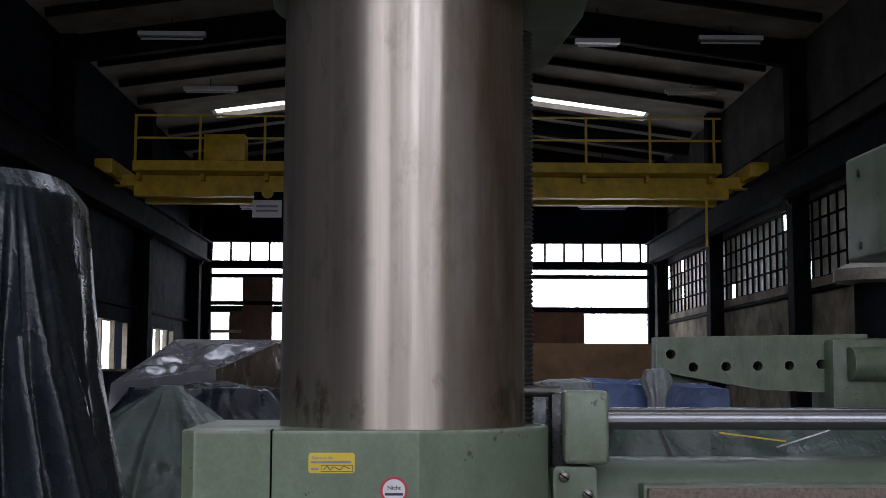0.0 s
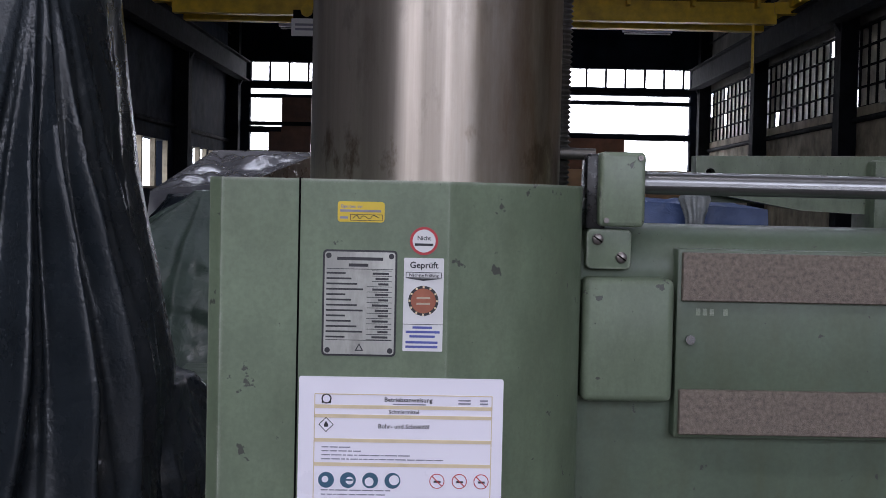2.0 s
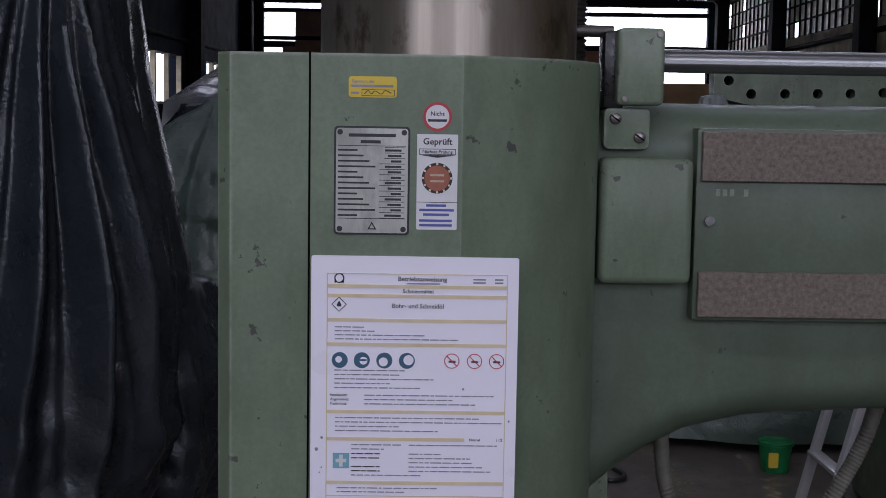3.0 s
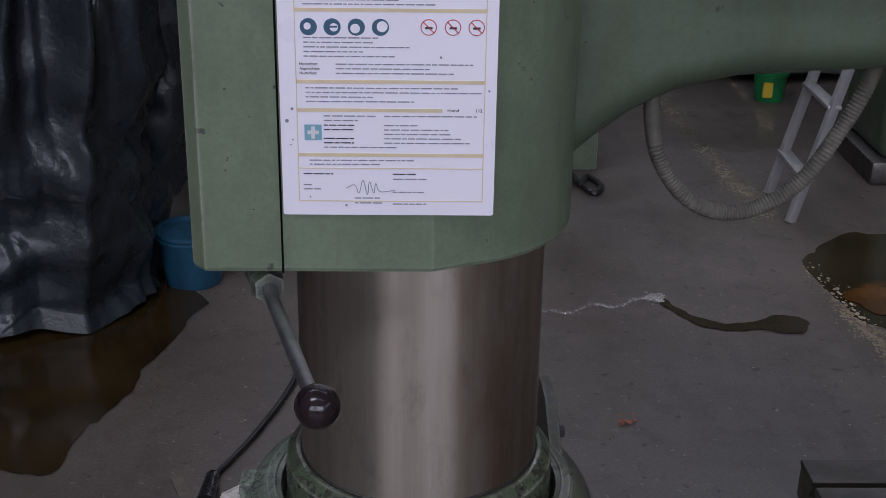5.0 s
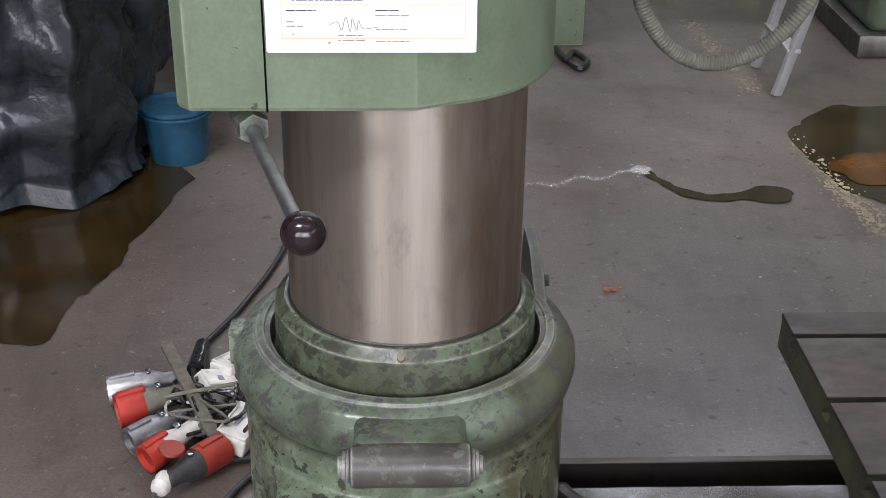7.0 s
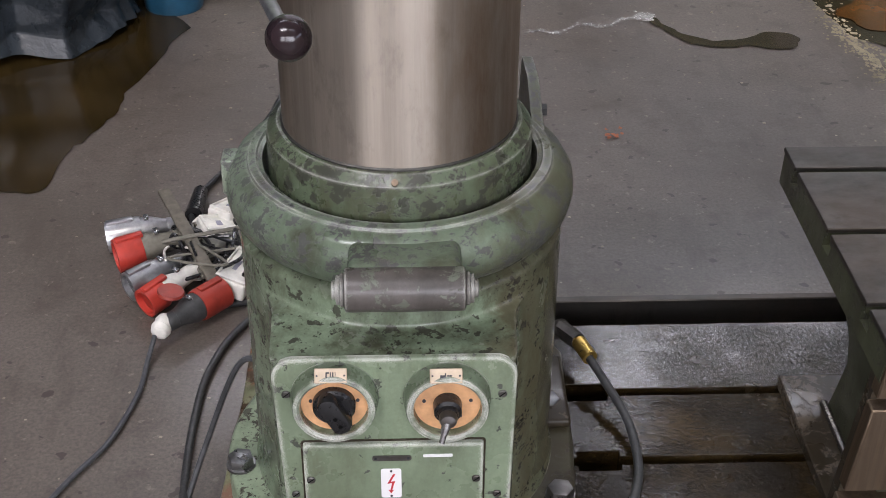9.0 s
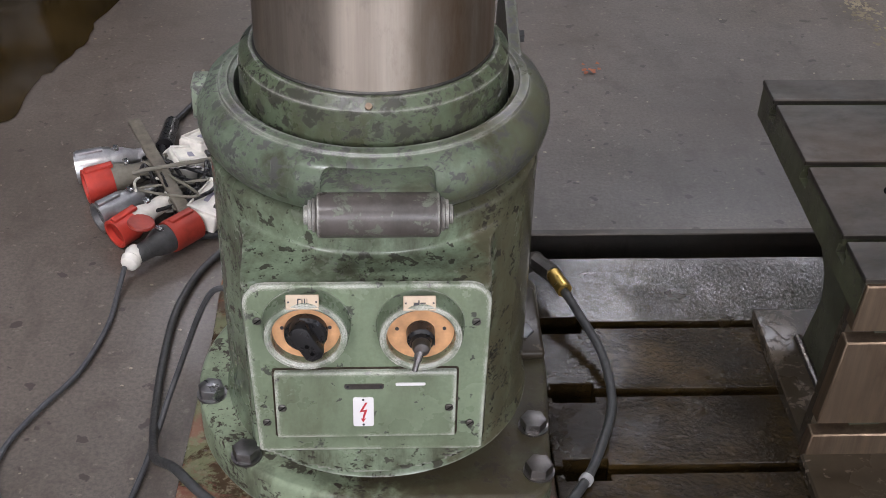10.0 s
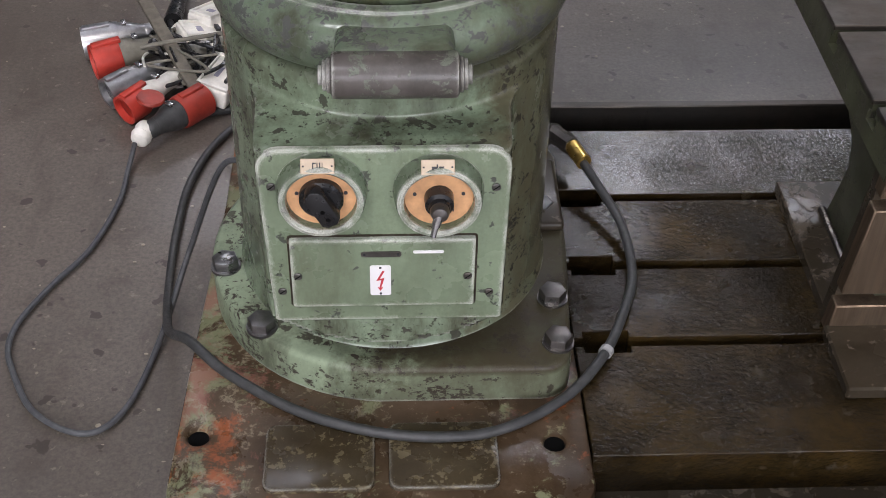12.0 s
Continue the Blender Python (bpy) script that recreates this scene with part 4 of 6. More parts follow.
# column
part("column", lathe([(0.1442, 0.74), (0.1442, 2.25)], 128), M_column, drill, "ground steel column with rusty streaks")
part("column_collar", lathe([(0.1455, 0.81), (0.1466, 0.8132), (0.1466, 0.8146), (0.1447, 0.816)], 96), M_iron, drill)
bm = lathe([(0.011, 1.66)] + [(0.011 + 0.0035 * (k % 2), 1.66 + 0.003 * k) for k in range(170)] + [(0.011, 2.17)], 14, Matrix.Translation((0.1485, 0.045, 0)))
part("lifting_screw", bm, M_iron, drill, "dark threaded lifting screw")
cap = arc(0, 0, 0.16, 95, 265, 24) + [(0.05, -0.165), (0.16, -0.15), (0.212, -0.09), (0.222, 0.02), (0.21, 0.3), (0.06, 0.31)]
part("top_bracket", prism(cap, 2.185, 2.62, 'z'), M_green, drill, "green lifting gear housing round the column top")

# sleeve housing on the column
prof = [(-0.235, 0.16), (-0.235, -0.166), (-0.221, -0.181), (0.012, -0.181)] + arc(0, 0, 0.1715, -72, 55, 30) + [(0.03, 0.175), (-0.1, 0.175)]
hole = arc(0, 0, 0.146, 0, 350, 35)
bm = prism(prof, 1.681, 1.116, 'z', 0.006, [hole], seg=2)
sleeve = part("sleeve_housing", bm, M_green, drill, "green sleeve housing that slides on the column", smooth=14)
part("seam", box(-0.1422, -0.1402, -0.1822, -0.16, 1.117, 1.682), M_dark, sleeve)
bm = box(-0.2345, -0.152, -0.1, 0.02, 1.097, 1.117, 0.003)
part("handle_bracket", bm, M_green_worn, sleeve)
bm = rod((-0.178, -0.09, 1.082), (-0.163, -0.145, 1.088), 0.016, n=24)
rod((-0.163, -0.145, 1.088), (-0.158, -0.162, 1.09), 0.02, 0.017, n=6, bm=bm)
part("handle_boss", bm, M_green_worn, sleeve)
part("clamp_lever", rod((-0.162, -0.15, 1.088), (-0.094, -0.43, 1.11), 0.0076, 0.0068, 20), M_alu, sleeve, "bright steel lever")
bm = bmesh.new()
bmesh.ops.create_uvsphere(bm, u_segments=32, v_segments=20, radius=0.0197, matrix=Matrix.Translation((-0.088, -0.448, 1.111)))
part("lever_knob", bm, M_ball, sleeve, "dark ball knob")

# arm
top = [(0.1, 1.12), (0.165, 1.165), (0.2, 1.197), (0.24, 1.228), (0.29, 1.253), (0.36, 1.27), (0.51, 1.279), (1.6, 1.285), (1.6, 1.61), (0.1, 1.61)]
bm = prism(top, 0.14, 0.004, 'y', 0.042, seg=6)
arm = part("arm", bm, M_green_arm, drill, "green radial arm with curved underside")
bm = rod((0.17, 0.06, 1.583), (1.6, 0.06, 1.583), 0.057, n=40)
part("arm_tube", bm, M_green_arm, arm)
part("guide_bed", box(0.283, 1.6, -0.018, 0.03, 1.392, 1.612, 0.003), M_green_arm, arm)
part("guideway", box(0.288, 1.6, -0.026, -0.014, 1.552, 1.608, 0.001, 1), M_scrape, arm, "scraped brown iron guideway")
part("guideway", box(0.288, 1.6, -0.026, -0.014, 1.397, 1.449, 0.001, 1), M_scrape, arm, "scraped brown iron guideway")
part("arm_block", box(0.173, 0.279, -0.03, 0.06, 1.434, 1.577, 0.009, 3), M_green_box, arm)
part("stop_pin", rod((0.299, -0.018, 1.507), (0.299, -0.026, 1.507), 0.0055, n=16), M_chrome, arm)
bm = prism(rounded(0.177, 0.23, 1.586, 1.633, 0.007), 0.05, -0.012, 'y', 0.003)
part("shaft_bracket", bm, M_green_box, arm)
for x, z in ((0.19, 1.621), (0.218, 1.6)):
    part("slotted_screw", lathe([(0.0065, 0), (0.0065, 0.004), (0.005, 0.005)], 18, Matrix.Translation((x, -0.011, z)) @ Matrix.Rotation(radians(90), 4, 'X')), M_bolt, arm)
    bm = box(-0.0062, 0.0062, -0.0008, 0.0008, 0.0045, 0.0054, m=Matrix.Translation((x, -0.011, z)) @ Matrix.Rotation(radians(90), 4, 'X') @ Matrix.Rotation(radians(-35), 4, 'Z'))
    part("screw_slot", bm, M_dark, arm)
part("limit_switch_cover", box(0.189, 0.242, -0.028, 0.03, 1.636, 1.722, 0.006, 3), M_green_box, arm, "pale green switch cover")
part("limit_switch_body", box(0.176, 0.2, -0.008, 0.04, 1.632, 1.72, 0.004), M_black, arm)
for x, z in ((0.197, 1.643), (0.235, 1.715)):
    part("cover_screw", rod((x, -0.026, z), (x, -0.0305, z), 0.0032, n=12), M_bolt, arm)
part("pilot_bar", rod((0.1, 0.03, 1.722), (0.19, 0.02, 1.72), 0.007, n=12), M_iron, arm)
bm = rod((0.23, 0.02, 1.688), (1.6, 0.02, 1.688), 0.0135, n=24)
box(0.24, 1.6, 0.0055, 0.012, 1.6845, 1.6885, bm=bm)
part("feed_shaft", bm, M_shaft, arm, "bright steel feed shaft with keyway")
xs = 0.306
for k in range(5):
    if k == 3:
        continue
    part("stamped_mark", box(xs + 0.008 * k, xs + 0.005 + 0.008 * k, -0.0186, -0.0178, 1.535, 1.543), M_green, arm)
headstock = part("headstock", box(0.731, 1.3, 0.0, 0.5, 1.923, 2.09, 0.006, 3), M_green_box, drill, "green drill head cover")
part("headstock_lower", box(0.95, 1.3, 0.1, 0.45, 1.62, 1.93, 0.02), M_green_arm, drill)
for z in (1.945, 2.06):
    part("cover_screw", rod((0.733, 0.44, z), (0.7285, 0.44, z), 0.006, n=12), M_bolt, headstock)

# instruction sheet and plates on the sleeve
SX, SZ0, SZ1, SY = (-0.1385, 0.0715), 1.1815, 1.4785, -0.1835
sheet = part("instruction_sheet", prism(rounded(SX[0], SX[1], SZ0, SZ1, 0.002, 2), -0.181, SY, 'y'), M_paper, sleeve, "laminated white instruction sheet in German", smooth=0)


def lay(v):
    """The form's lines spread out below its heading."""
    return 0.17 + (v - 0.17) * 1.165 if 0.18 < v < 0.87 else v


def sheet_bar(u0, u1, v0, v1, mat, name="print_bar", up=0.0006):
    """A printed bar; u across and v down the sheet, 0 to 1."""
    w, h = SX[1] - SX[0], SZ1 - SZ0
    if v1 - v0 < 0.2:
        d = lay((v0 + v1) / 2) - (v0 + v1) / 2
        v0, v1 = v0 + d, v1 + d
    return part(name, box(SX[0] + w * u0, SX[0] + w * u1, SY - up, SY + 0.0002, SZ1 - h * v1, SZ1 - h * v0), mat, sleeve, smooth=0)


def sheet_words(text, u, v, size, mat=None, left=False):
    w, h = SX[1] - SX[0], SZ1 - SZ0
    bm = words(text, size)
    if left:
        x0 = min(q.co.x for q in bm.verts)
        bmesh.ops.translate(bm, verts=bm.verts[:], vec=(-x0, 0, 0))
    bm.transform(facing(SX[0] + w * u, SY - 0.0005, SZ1 - h * lay(v)))
    part("lettering", bm, mat or M_ink, sleeve, smooth=0)


# yellow-brown rules and frame of the form
FRAME = (0.078, 0.945)
for v in (0.103, 0.136, 0.213, 0.285, 0.486, 0.698 - 0.13, 0.70):
    sheet_bar(FRAME[0], FRAME[1] if v != 0.568 else 0.75, v - 0.006, v + 0.006, M_tan)
for u in (FRAME[0], FRAME[1]):
    sheet_bar(u - 0.002, u + 0.002, 0.06, 0.95, M_tan)
for v in (0.06, 0.95, 0.74):
    sheet_bar(FRAME[0], FRAME[1], v - 0.0015, v + 0.0015, M_tan)
sheet_words("Betriebsanweisung", 0.535, 0.077, 0.0066)
sheet_bar(0.46, 0.62, 0.09, 0.0945, M_ink_grey)
sheet_words("Schmiermittel", 0.515, 0.119, 0.0056)
sheet_words("Bohr- und Schneidöl", 0.515, 0.17, 0.0064)
for du, dv, r, mat, y0, y1 in ((0.0, -0.006, 0.0052, M_ink, 0.0003, 0.0006), (0.0, -0.006, 0.0038, M_paper, 0.0006, 0.0009)):
    w, h = SX[1] - SX[0], SZ1 - SZ0
    part("emblem", prism(arc(SX[0] + w * 0.135, SZ1 - h * 0.076, r, 0, 345, 23), SY - y0, SY - y1, 'y'), mat, sleeve, smooth=0)
sheet_bar(0.112, 0.12, 0.076, 0.092, M_ink)
sheet_bar(0.142, 0.158, 0.084, 0.092, M_ink)
for v in (0.073, 0.084):
    sheet_bar(0.78, 0.84, v, v + 0.005, M_ink_grey)
    sheet_bar(0.885, 0.925, v, v + 0.005, M_ink_grey)


def diamond(u, v, r, mat, inner):
    w, h = SX[1] - SX[0], SZ1 - SZ0
    cx, cz = SX[0] + w * u, SZ1 - h * v
    part("hazard_diamond", prism([(cx - r, cz), (cx, cz - r), (cx + r, cz), (cx, cz + r)], SY - 0.0003, SY - 0.0006, 'y'), mat, sleeve, smooth=0)
    r2 = r * 0.86
    part("hazard_field", prism([(cx - r2, cz), (cx, cz - r2), (cx + r2, cz), (cx, cz + r2)], SY - 0.0006, SY - 0.0009, 'y'), inner, sleeve, smooth=0)
    part("flame", prism([(cx - 0.002, cz - 0.0022), (cx + 0.002, cz - 0.0022), (cx + 0.0024, cz), (cx, cz + 0.0038), (cx - 0.0022, cz)], SY - 0.0009, SY - 0.0012, 'y'), M_ink, sleeve, smooth=0)


diamond(0.135, 0.166, 0.0078, M_ink, M_paper)


def disc(u, v, r, mat, y0=0.0003, y1=0.0006, name="pictogram"):
    w, h = SX[1] - SX[0], SZ1 - SZ0
    part(name, prism(arc(SX[0] + w * u, SZ1 - h * lay(v), r, 0, 345, 23), SY - y0, SY - y1, 'y'), mat, sleeve, smooth=0)


for k, u in enumerate((0.14, 0.247, 0.356, 0.465)):
    disc(u, 0.332, 0.0082, M_blue_print)
    disc(u + (0.008 if k % 2 else -0.005), 0.33 + 0.003 * (k % 3), 0.0034 + 0.0006 * k, M_paper, 0.0006, 0.0009)
    if k == 1:
        sheet_bar(0.225, 0.27, 0.328, 0.334, M_blue_print, up=0.0012)
for u in (0.683, 0.793, 0.9):
    disc(u, 0.331, 0.0078, M_red_print)
    disc(u, 0.331, 0.0069, M_paper, 0.0006, 0.0009)
    sheet_bar(u - 0.016, u + 0.018, 0.329, 0.336, M_ink, up=0.0012)
    w, h = SX[1] - SX[0], SZ1 - SZ0
    bm = box(-0.007, 0.007, -0.0005, 0.0005, 0, 0.0003, m=facing(SX[0] + w * u, SY - 0.001, SZ1 - h * lay(0.331)) @ Matrix.Rotation(radians(-45), 4, 'Z'))
    part("slash", bm, M_red_print, sleeve, smooth=0)
rng = random.Random(11)


def print_line(u0, u1, v, dark=False):
    """One line of small illegible print, word by word."""
    w, h = SX[1] - SX[0], SZ1 - SZ0
    bm = bmesh.new()
    v = lay(v)
    u = u0
    while u < u1 - 0.01:
        e = min(u1, u + rng.uniform(0.012, 0.06))
        box(SX[0] + w * u, SX[0] + w * e, SY - 0.0005, SY + 0.0002, SZ1 - h * (v + 0.0019), SZ1 - h * (v - 0.0017), bm=bm)
        u = e + 0.006
    part("print_line", bm, M_ink if dark else M_ink_grey, sleeve, smooth=0)


for u0, u1, v in ((0.115, 0.265, 0.2335), (0.115, 0.32, 0.245), (0.115, 0.55, 0.257), (0.115, 0.725, 0.269),
                  (0.115, 0.46, 0.362), (0.115, 0.43, 0.375), (0.115, 0.61, 0.388), (0.115, 0.385, 0.401), (0.115, 0.53, 0.414),
                  (0.26, 0.89, 0.436), (0.26, 0.7, 0.449), (0.26, 0.8, 0.462),
                  (0.12, 0.82, 0.504), (0.12, 0.93, 0.517), (0.12, 0.43, 0.53), (0.12, 0.62, 0.543),
                  (0.2, 0.45, 0.585), (0.48, 0.91, 0.585), (0.2, 0.36, 0.598), (0.48, 0.64, 0.612), (0.48, 0.78, 0.625), (0.48, 0.79, 0.638), (0.48, 0.85, 0.651), (0.48, 0.88, 0.664), (0.2, 0.55, 0.677),
                  (0.13, 0.63, 0.716), (0.13, 0.47, 0.728), (0.52, 0.68, 0.772), (0.52, 0.68, 0.812), (0.52, 0.68, 0.848), (0.1, 0.14, 0.79), (0.1, 0.18, 0.803), (0.34, 0.46, 0.83), (0.34, 0.47, 0.845)):
    print_line(u0, u1, v)
for text, v in (("Handschutz:", 0.436), ("Augenschutz:", 0.449), ("Hautschutz:", 0.462)):
    sheet_words(text, 0.095, v, 0.0036, None, True)
for v in (0.612, 0.625, 0.651, 0.664):
    print_line(0.2, 0.34, v, True)
sheet_words("Notruf", 0.8, 0.5675, 0.004)
sheet_words("112", 0.92, 0.5675, 0.0046)
print_line(0.1, 0.24, 0.757, True)
print_line(0.52, 0.63, 0.757, True)
sheet_bar(0.11, 0.19, 0.607, 0.66, M_teal_print, "first_aid_sign")
sheet_bar(0.124, 0.176, 0.6275, 0.6395, M_white_label, "first_aid_cross", 0.001)
sheet_bar(0.1415, 0.1585, 0.613, 0.654, M_white_label, "first_aid_cross", 0.0015)
w, h = SX[1] - SX[0], SZ1 - SZ0
sig = [(SX[0] + w * u, SY - 0.0005, SZ1 - h * lay(v)) for u, v in ((0.3, 0.8), (0.34, 0.79), (0.36, 0.815), (0.38, 0.775), (0.4, 0.82), (0.41, 0.78), (0.43, 0.815), (0.44, 0.785), (0.46, 0.81), (0.53, 0.806))]
part("signature_stroke", sweep(sig, 0.0004, 5, 6), M_ink_grey, sleeve)
for u, v, r in ((0.03, 0.6, 0.0018), (0.055, 0.565, 0.0013), (0.3, 0.965, 0.0012), (0.055, 0.655, 0.0008), (0.74, 0.415, 0.0012), (0.045, 0.67, 0.0007), (0.965, 0.51, 0.001), (0.13, 0.935, 0.0008)):
    disc(u, v, r, M_ink_grey, 0.0002, 0.0008, "ink_spot")

# type plate
part("type_plate", prism(rounded(-0.1165, -0.0405, 1.5, 1.609, 0.004, 3), -0.181, -0.1825, 'y'), M_ink, sleeve, "etched aluminium type plate with illegible entries", smooth=0)
part("type_plate_face", prism(rounded(-0.1145, -0.0425, 1.502, 1.607, 0.003, 3), -0.1825, -0.1832, 'y'), M_plate, sleeve, smooth=0)
PY = -0.1832
for k in range(14):
    z = 1.588 - k * 0.00545
    part("plate_rule", box(-0.071 if k > 2 else -0.066, -0.0455, PY - 0.0004, PY, z - 0.0003, z + 0.0003), M_ink, sleeve, smooth=0)
    if k < 13:
        part("plate_entry", box(-0.0655 + 0.003 * (k % 3), -0.049, PY - 0.0004, PY, z - 0.004, z - 0.0018), M_ink, sleeve, smooth=0)
        part("plate_word", box(-0.1125, -0.093 + 0.006 * ((k * 5) % 4), PY - 0.0004, PY, z - 0.0038, z - 0.002), M_ink, sleeve, smooth=0)
for x0, x1, z in ((-0.102, -0.055, 1.6), (-0.09, -0.07, 1.5935)):
    part("plate_heading", box(x0, x1, PY - 0.0004, PY, z - 0.0016, z + 0.0016), M_ink, sleeve, smooth=0)
for z in (1.5895, 1.5165):
    part("plate_rule", box(-0.1125, -0.0445, PY - 0.0004, PY, z - 0.0003, z + 0.0003), M_ink, sleeve, smooth=0)
bm = prism([(-0.0825, 1.5055), (-0.0735, 1.5055), (-0.078, 1.5135)], PY, PY - 0.0004, 'y', 0, [[(-0.0806, 1.5066), (-0.0754, 1.5066), (-0.078, 1.5112)]])
part("warning_triangle", bm, M_ink, sleeve, smooth=0)
for x in (-0.1105, -0.0465):
    for z in (1.506, 1.603):
        part("plate_rivet", rod((x, PY, z), (x, PY - 0.0015, z), 0.0028, n=14), M_ink, sleeve)

# yellow sticker
part("yellow_sticker", prism(rounded(-0.1025, -0.0545, 1.6375, 1.6585, 0.003, 3), -0.181, -0.1817, 'y'), M_yellow_label, sleeve, "yellow property sticker", smooth=0)
part("lettering", words("Eigentum der", 0.0042, m=facing(-0.088, -0.182, 1.6535)), M_ink_grey, sleeve, smooth=0)
for x0, x1, z in ((-0.1, -0.058, 1.649), (-0.1, -0.092, 1.642)):
    part("sticker_print", box(x0, x1, -0.1821, -0.1816, z - 0.0012, z + 0.0012), M_ink_grey, sleeve, smooth=0)
bm = prism([(-0.0895, 1.639), (-0.0565, 1.639), (-0.0565, 1.6455), (-0.0895, 1.6455)], -0.1816, -0.1821, 'y', 0, [[(-0.089, 1.6395), (-0.057, 1.6395), (-0.057, 1.645), (-0.089, 1.645)]])
part("sticker_frame", bm, M_ink, sleeve, smooth=0)
part("handwriting", sweep([(-0.087, -0.182, 1.641), (-0.083, -0.182, 1.6445), (-0.08, -0.182, 1.641), (-0.076, -0.182, 1.644), (-0.07, -0.182, 1.641), (-0.066, -0.182, 1.6445), (-0.06, -0.182, 1.642)], 0.0004, 5, 5), M_ink, sleeve)

# round sticker
c = (-0.0135, 1.6195)
part("round_sticker", prism(arc(*c, 0.0145, 0, 350, 35), -0.181, -0.1816, 'y'), M_red_print, sleeve, "round white sticker with a red rim", smooth=0)
part("sticker_centre", prism(arc(*c, 0.0118, 0, 350, 35), -0.1816, -0.1819, 'y'), M_white_label, sleeve, smooth=0)
part("lettering", words("Nicht", 0.0062, m=facing(c[0], -0.1821, c[1] + 0.0028)), M_ink, sleeve, smooth=0)
part("sticker_print", box(c[0] - 0.0095, c[0] + 0.0095, -0.1822, -0.1818, c[1] - 0.005, c[1] - 0.0025), M_ink, sleeve, smooth=0)

# inspection sticker
x0, x1 = -0.0335, 0.0075
part("inspection_sticker", prism(rounded(x0, x1, 1.506, 1.602, 0.001, 2), -0.181, -0.1816, 'y'), M_white_label, sleeve, "white inspection sticker", smooth=0)
xc = (x0 + x1) / 2
part("lettering", words("Geprüft", 0.0092, m=facing(xc, -0.182, 1.5945)), M_ink, sleeve, smooth=0)
part("lettering", words("Nächste Prüfung", 0.0045, m=facing(xc, -0.182, 1.5843)), M_ink, sleeve, smooth=0)
bm = prism([(x0 + 0.002, 1.5815), (x1 - 0.002, 1.5815), (x1 - 0.002, 1.5875), (x0 + 0.002, 1.5875)], -0.1816, -0.182, 'y', 0, [[(x0 + 0.0026, 1.5821), (x1 - 0.0026, 1.5821), (x1 - 0.0026, 1.5869), (x0 + 0.0026, 1.5869)]])
part("sticker_frame", bm, M_ink, sleeve, smooth=0)
part("pointer", prism([(x0 + 0.002, 1.5812), (xc, 1.5785), (x1 - 0.002, 1.5812)], -0.1816, -0.182, 'y'), M_ink, sleeve, smooth=0)
part("date_disc", prism(arc(xc, 1.558, 0.0155, 0, 350, 35), -0.1816, -0.182, 'y'), M_ink, sleeve, smooth=0)
part("date_disc_face", prism(arc(xc, 1.558, 0.0128, 0, 350, 35), -0.182, -0.1823, 'y'), M_rust_print, sleeve, smooth=0)
for k in range(12):
    a = radians(30 * k)
    part("month_mark", box(xc + 0.0142 * math.cos(a) - 0.001, xc + 0.0142 * math.cos(a) + 0.001, -0.1824, -0.1819, 1.558 + 0.0142 * math.sin(a) - 0.001, 1.558 + 0.0142 * math.sin(a) + 0.001), M_tan, sleeve, smooth=0)
for dz in (0.003, -0.003):
    part("disc_print", box(xc - 0.007, xc + 0.007, -0.1826, -0.1822, 1.558 + dz - 0.001, 1.558 + dz + 0.001), M_tagplate, sleeve, smooth=0)
part("sticker_rule", box(x0, x1, -0.1819, -0.1815, 1.5335, 1.534), M_ink, sleeve, smooth=0)
for k, (a, b_) in enumerate(((0.01, 0.03), (0.003, 0.038), (0.007, 0.033), (0.003, 0.036), (0.003, 0.036))):
    z = 1.5305 - 0.0046 * k - (0.0015 if k > 2 else 0)
    part("sticker_print", box(x0 + a, x0 + b_, -0.182, -0.1815, z - 0.0012, z + 0.0012), M_blue_ink, sleeve, smooth=0)

# suction hose and cables of the machine
part("coolant_hose", sweep([(0.31, 0.3, 1.34), (0.317, 0.3, 1.14), (0.347, 0.3, 1.055), (0.402, 0.3, 1.009), (0.465, 0.3, 1.008), (0.528, 0.3, 1.047), (0.575, 0.3, 1.12), (0.61, 0.3, 1.2), (0.635, 0.28, 1.34)], 0.0112, 12, 30, 0.05), M_hose, drill, "grey corrugated hose hanging under the arm")
# ---- box table on the bed ----
table = thing("box_table", "slotted cast iron work table bolted on the bed", "table")
TS = (0.316, 0.135, -0.05)


def leaning(bm):
    """The table's end leans outwards towards its foot."""
    for v in bm.verts:
        if v.co.x < 0.9:
            v.co.x -= (0.543 - v.co.z) * 0.09
    return bm


slab = [(0.39, 0.543)]
for s in TS:
    slab += [(s + 0.008, 0.543), (s + 0.008, 0.528), (s + 0.016, 0.528), (s + 0.016, 0.512), (s - 0.016, 0.512), (s - 0.016, 0.528), (s - 0.008, 0.528), (s - 0.008, 0.543)]
slab += [(-0.139, 0.543), (-0.139, 0.487), (0.38, 0.487)]
part("table_slab", leaning(prism(slab, 0.62, 1.25, 'x')), M_table_side, table, "oily dark table slab with T-slots", smooth=0)
ey = (0.39,) + tuple(v for s in TS for v in (s + 0.008, s - 0.008)) + (-0.139,)
for k in range(0, 8, 2):
    part("top_strip", box(0.6175, 1.25, ey[k + 1] - 0.0005, ey[k] + 0.0005, 0.537, 0.5455, 0.0015, 1), M_tableiron, table, "dark machined table top strip")
for z1, z0 in ((0.537, 0.464), (0.445, 0.302), (0.281, 0.229)):
    part("front_strip", leaning(box(0.621, 1.25, -0.146, -0.12, z0, z1, 0.002, 1)), M_tablefront, table, "planed brown front strip")
part("front_plate", leaning(box(0.625, 1.25, -0.122, -0.1, BT + 0.006, 0.5)), M_base, table)
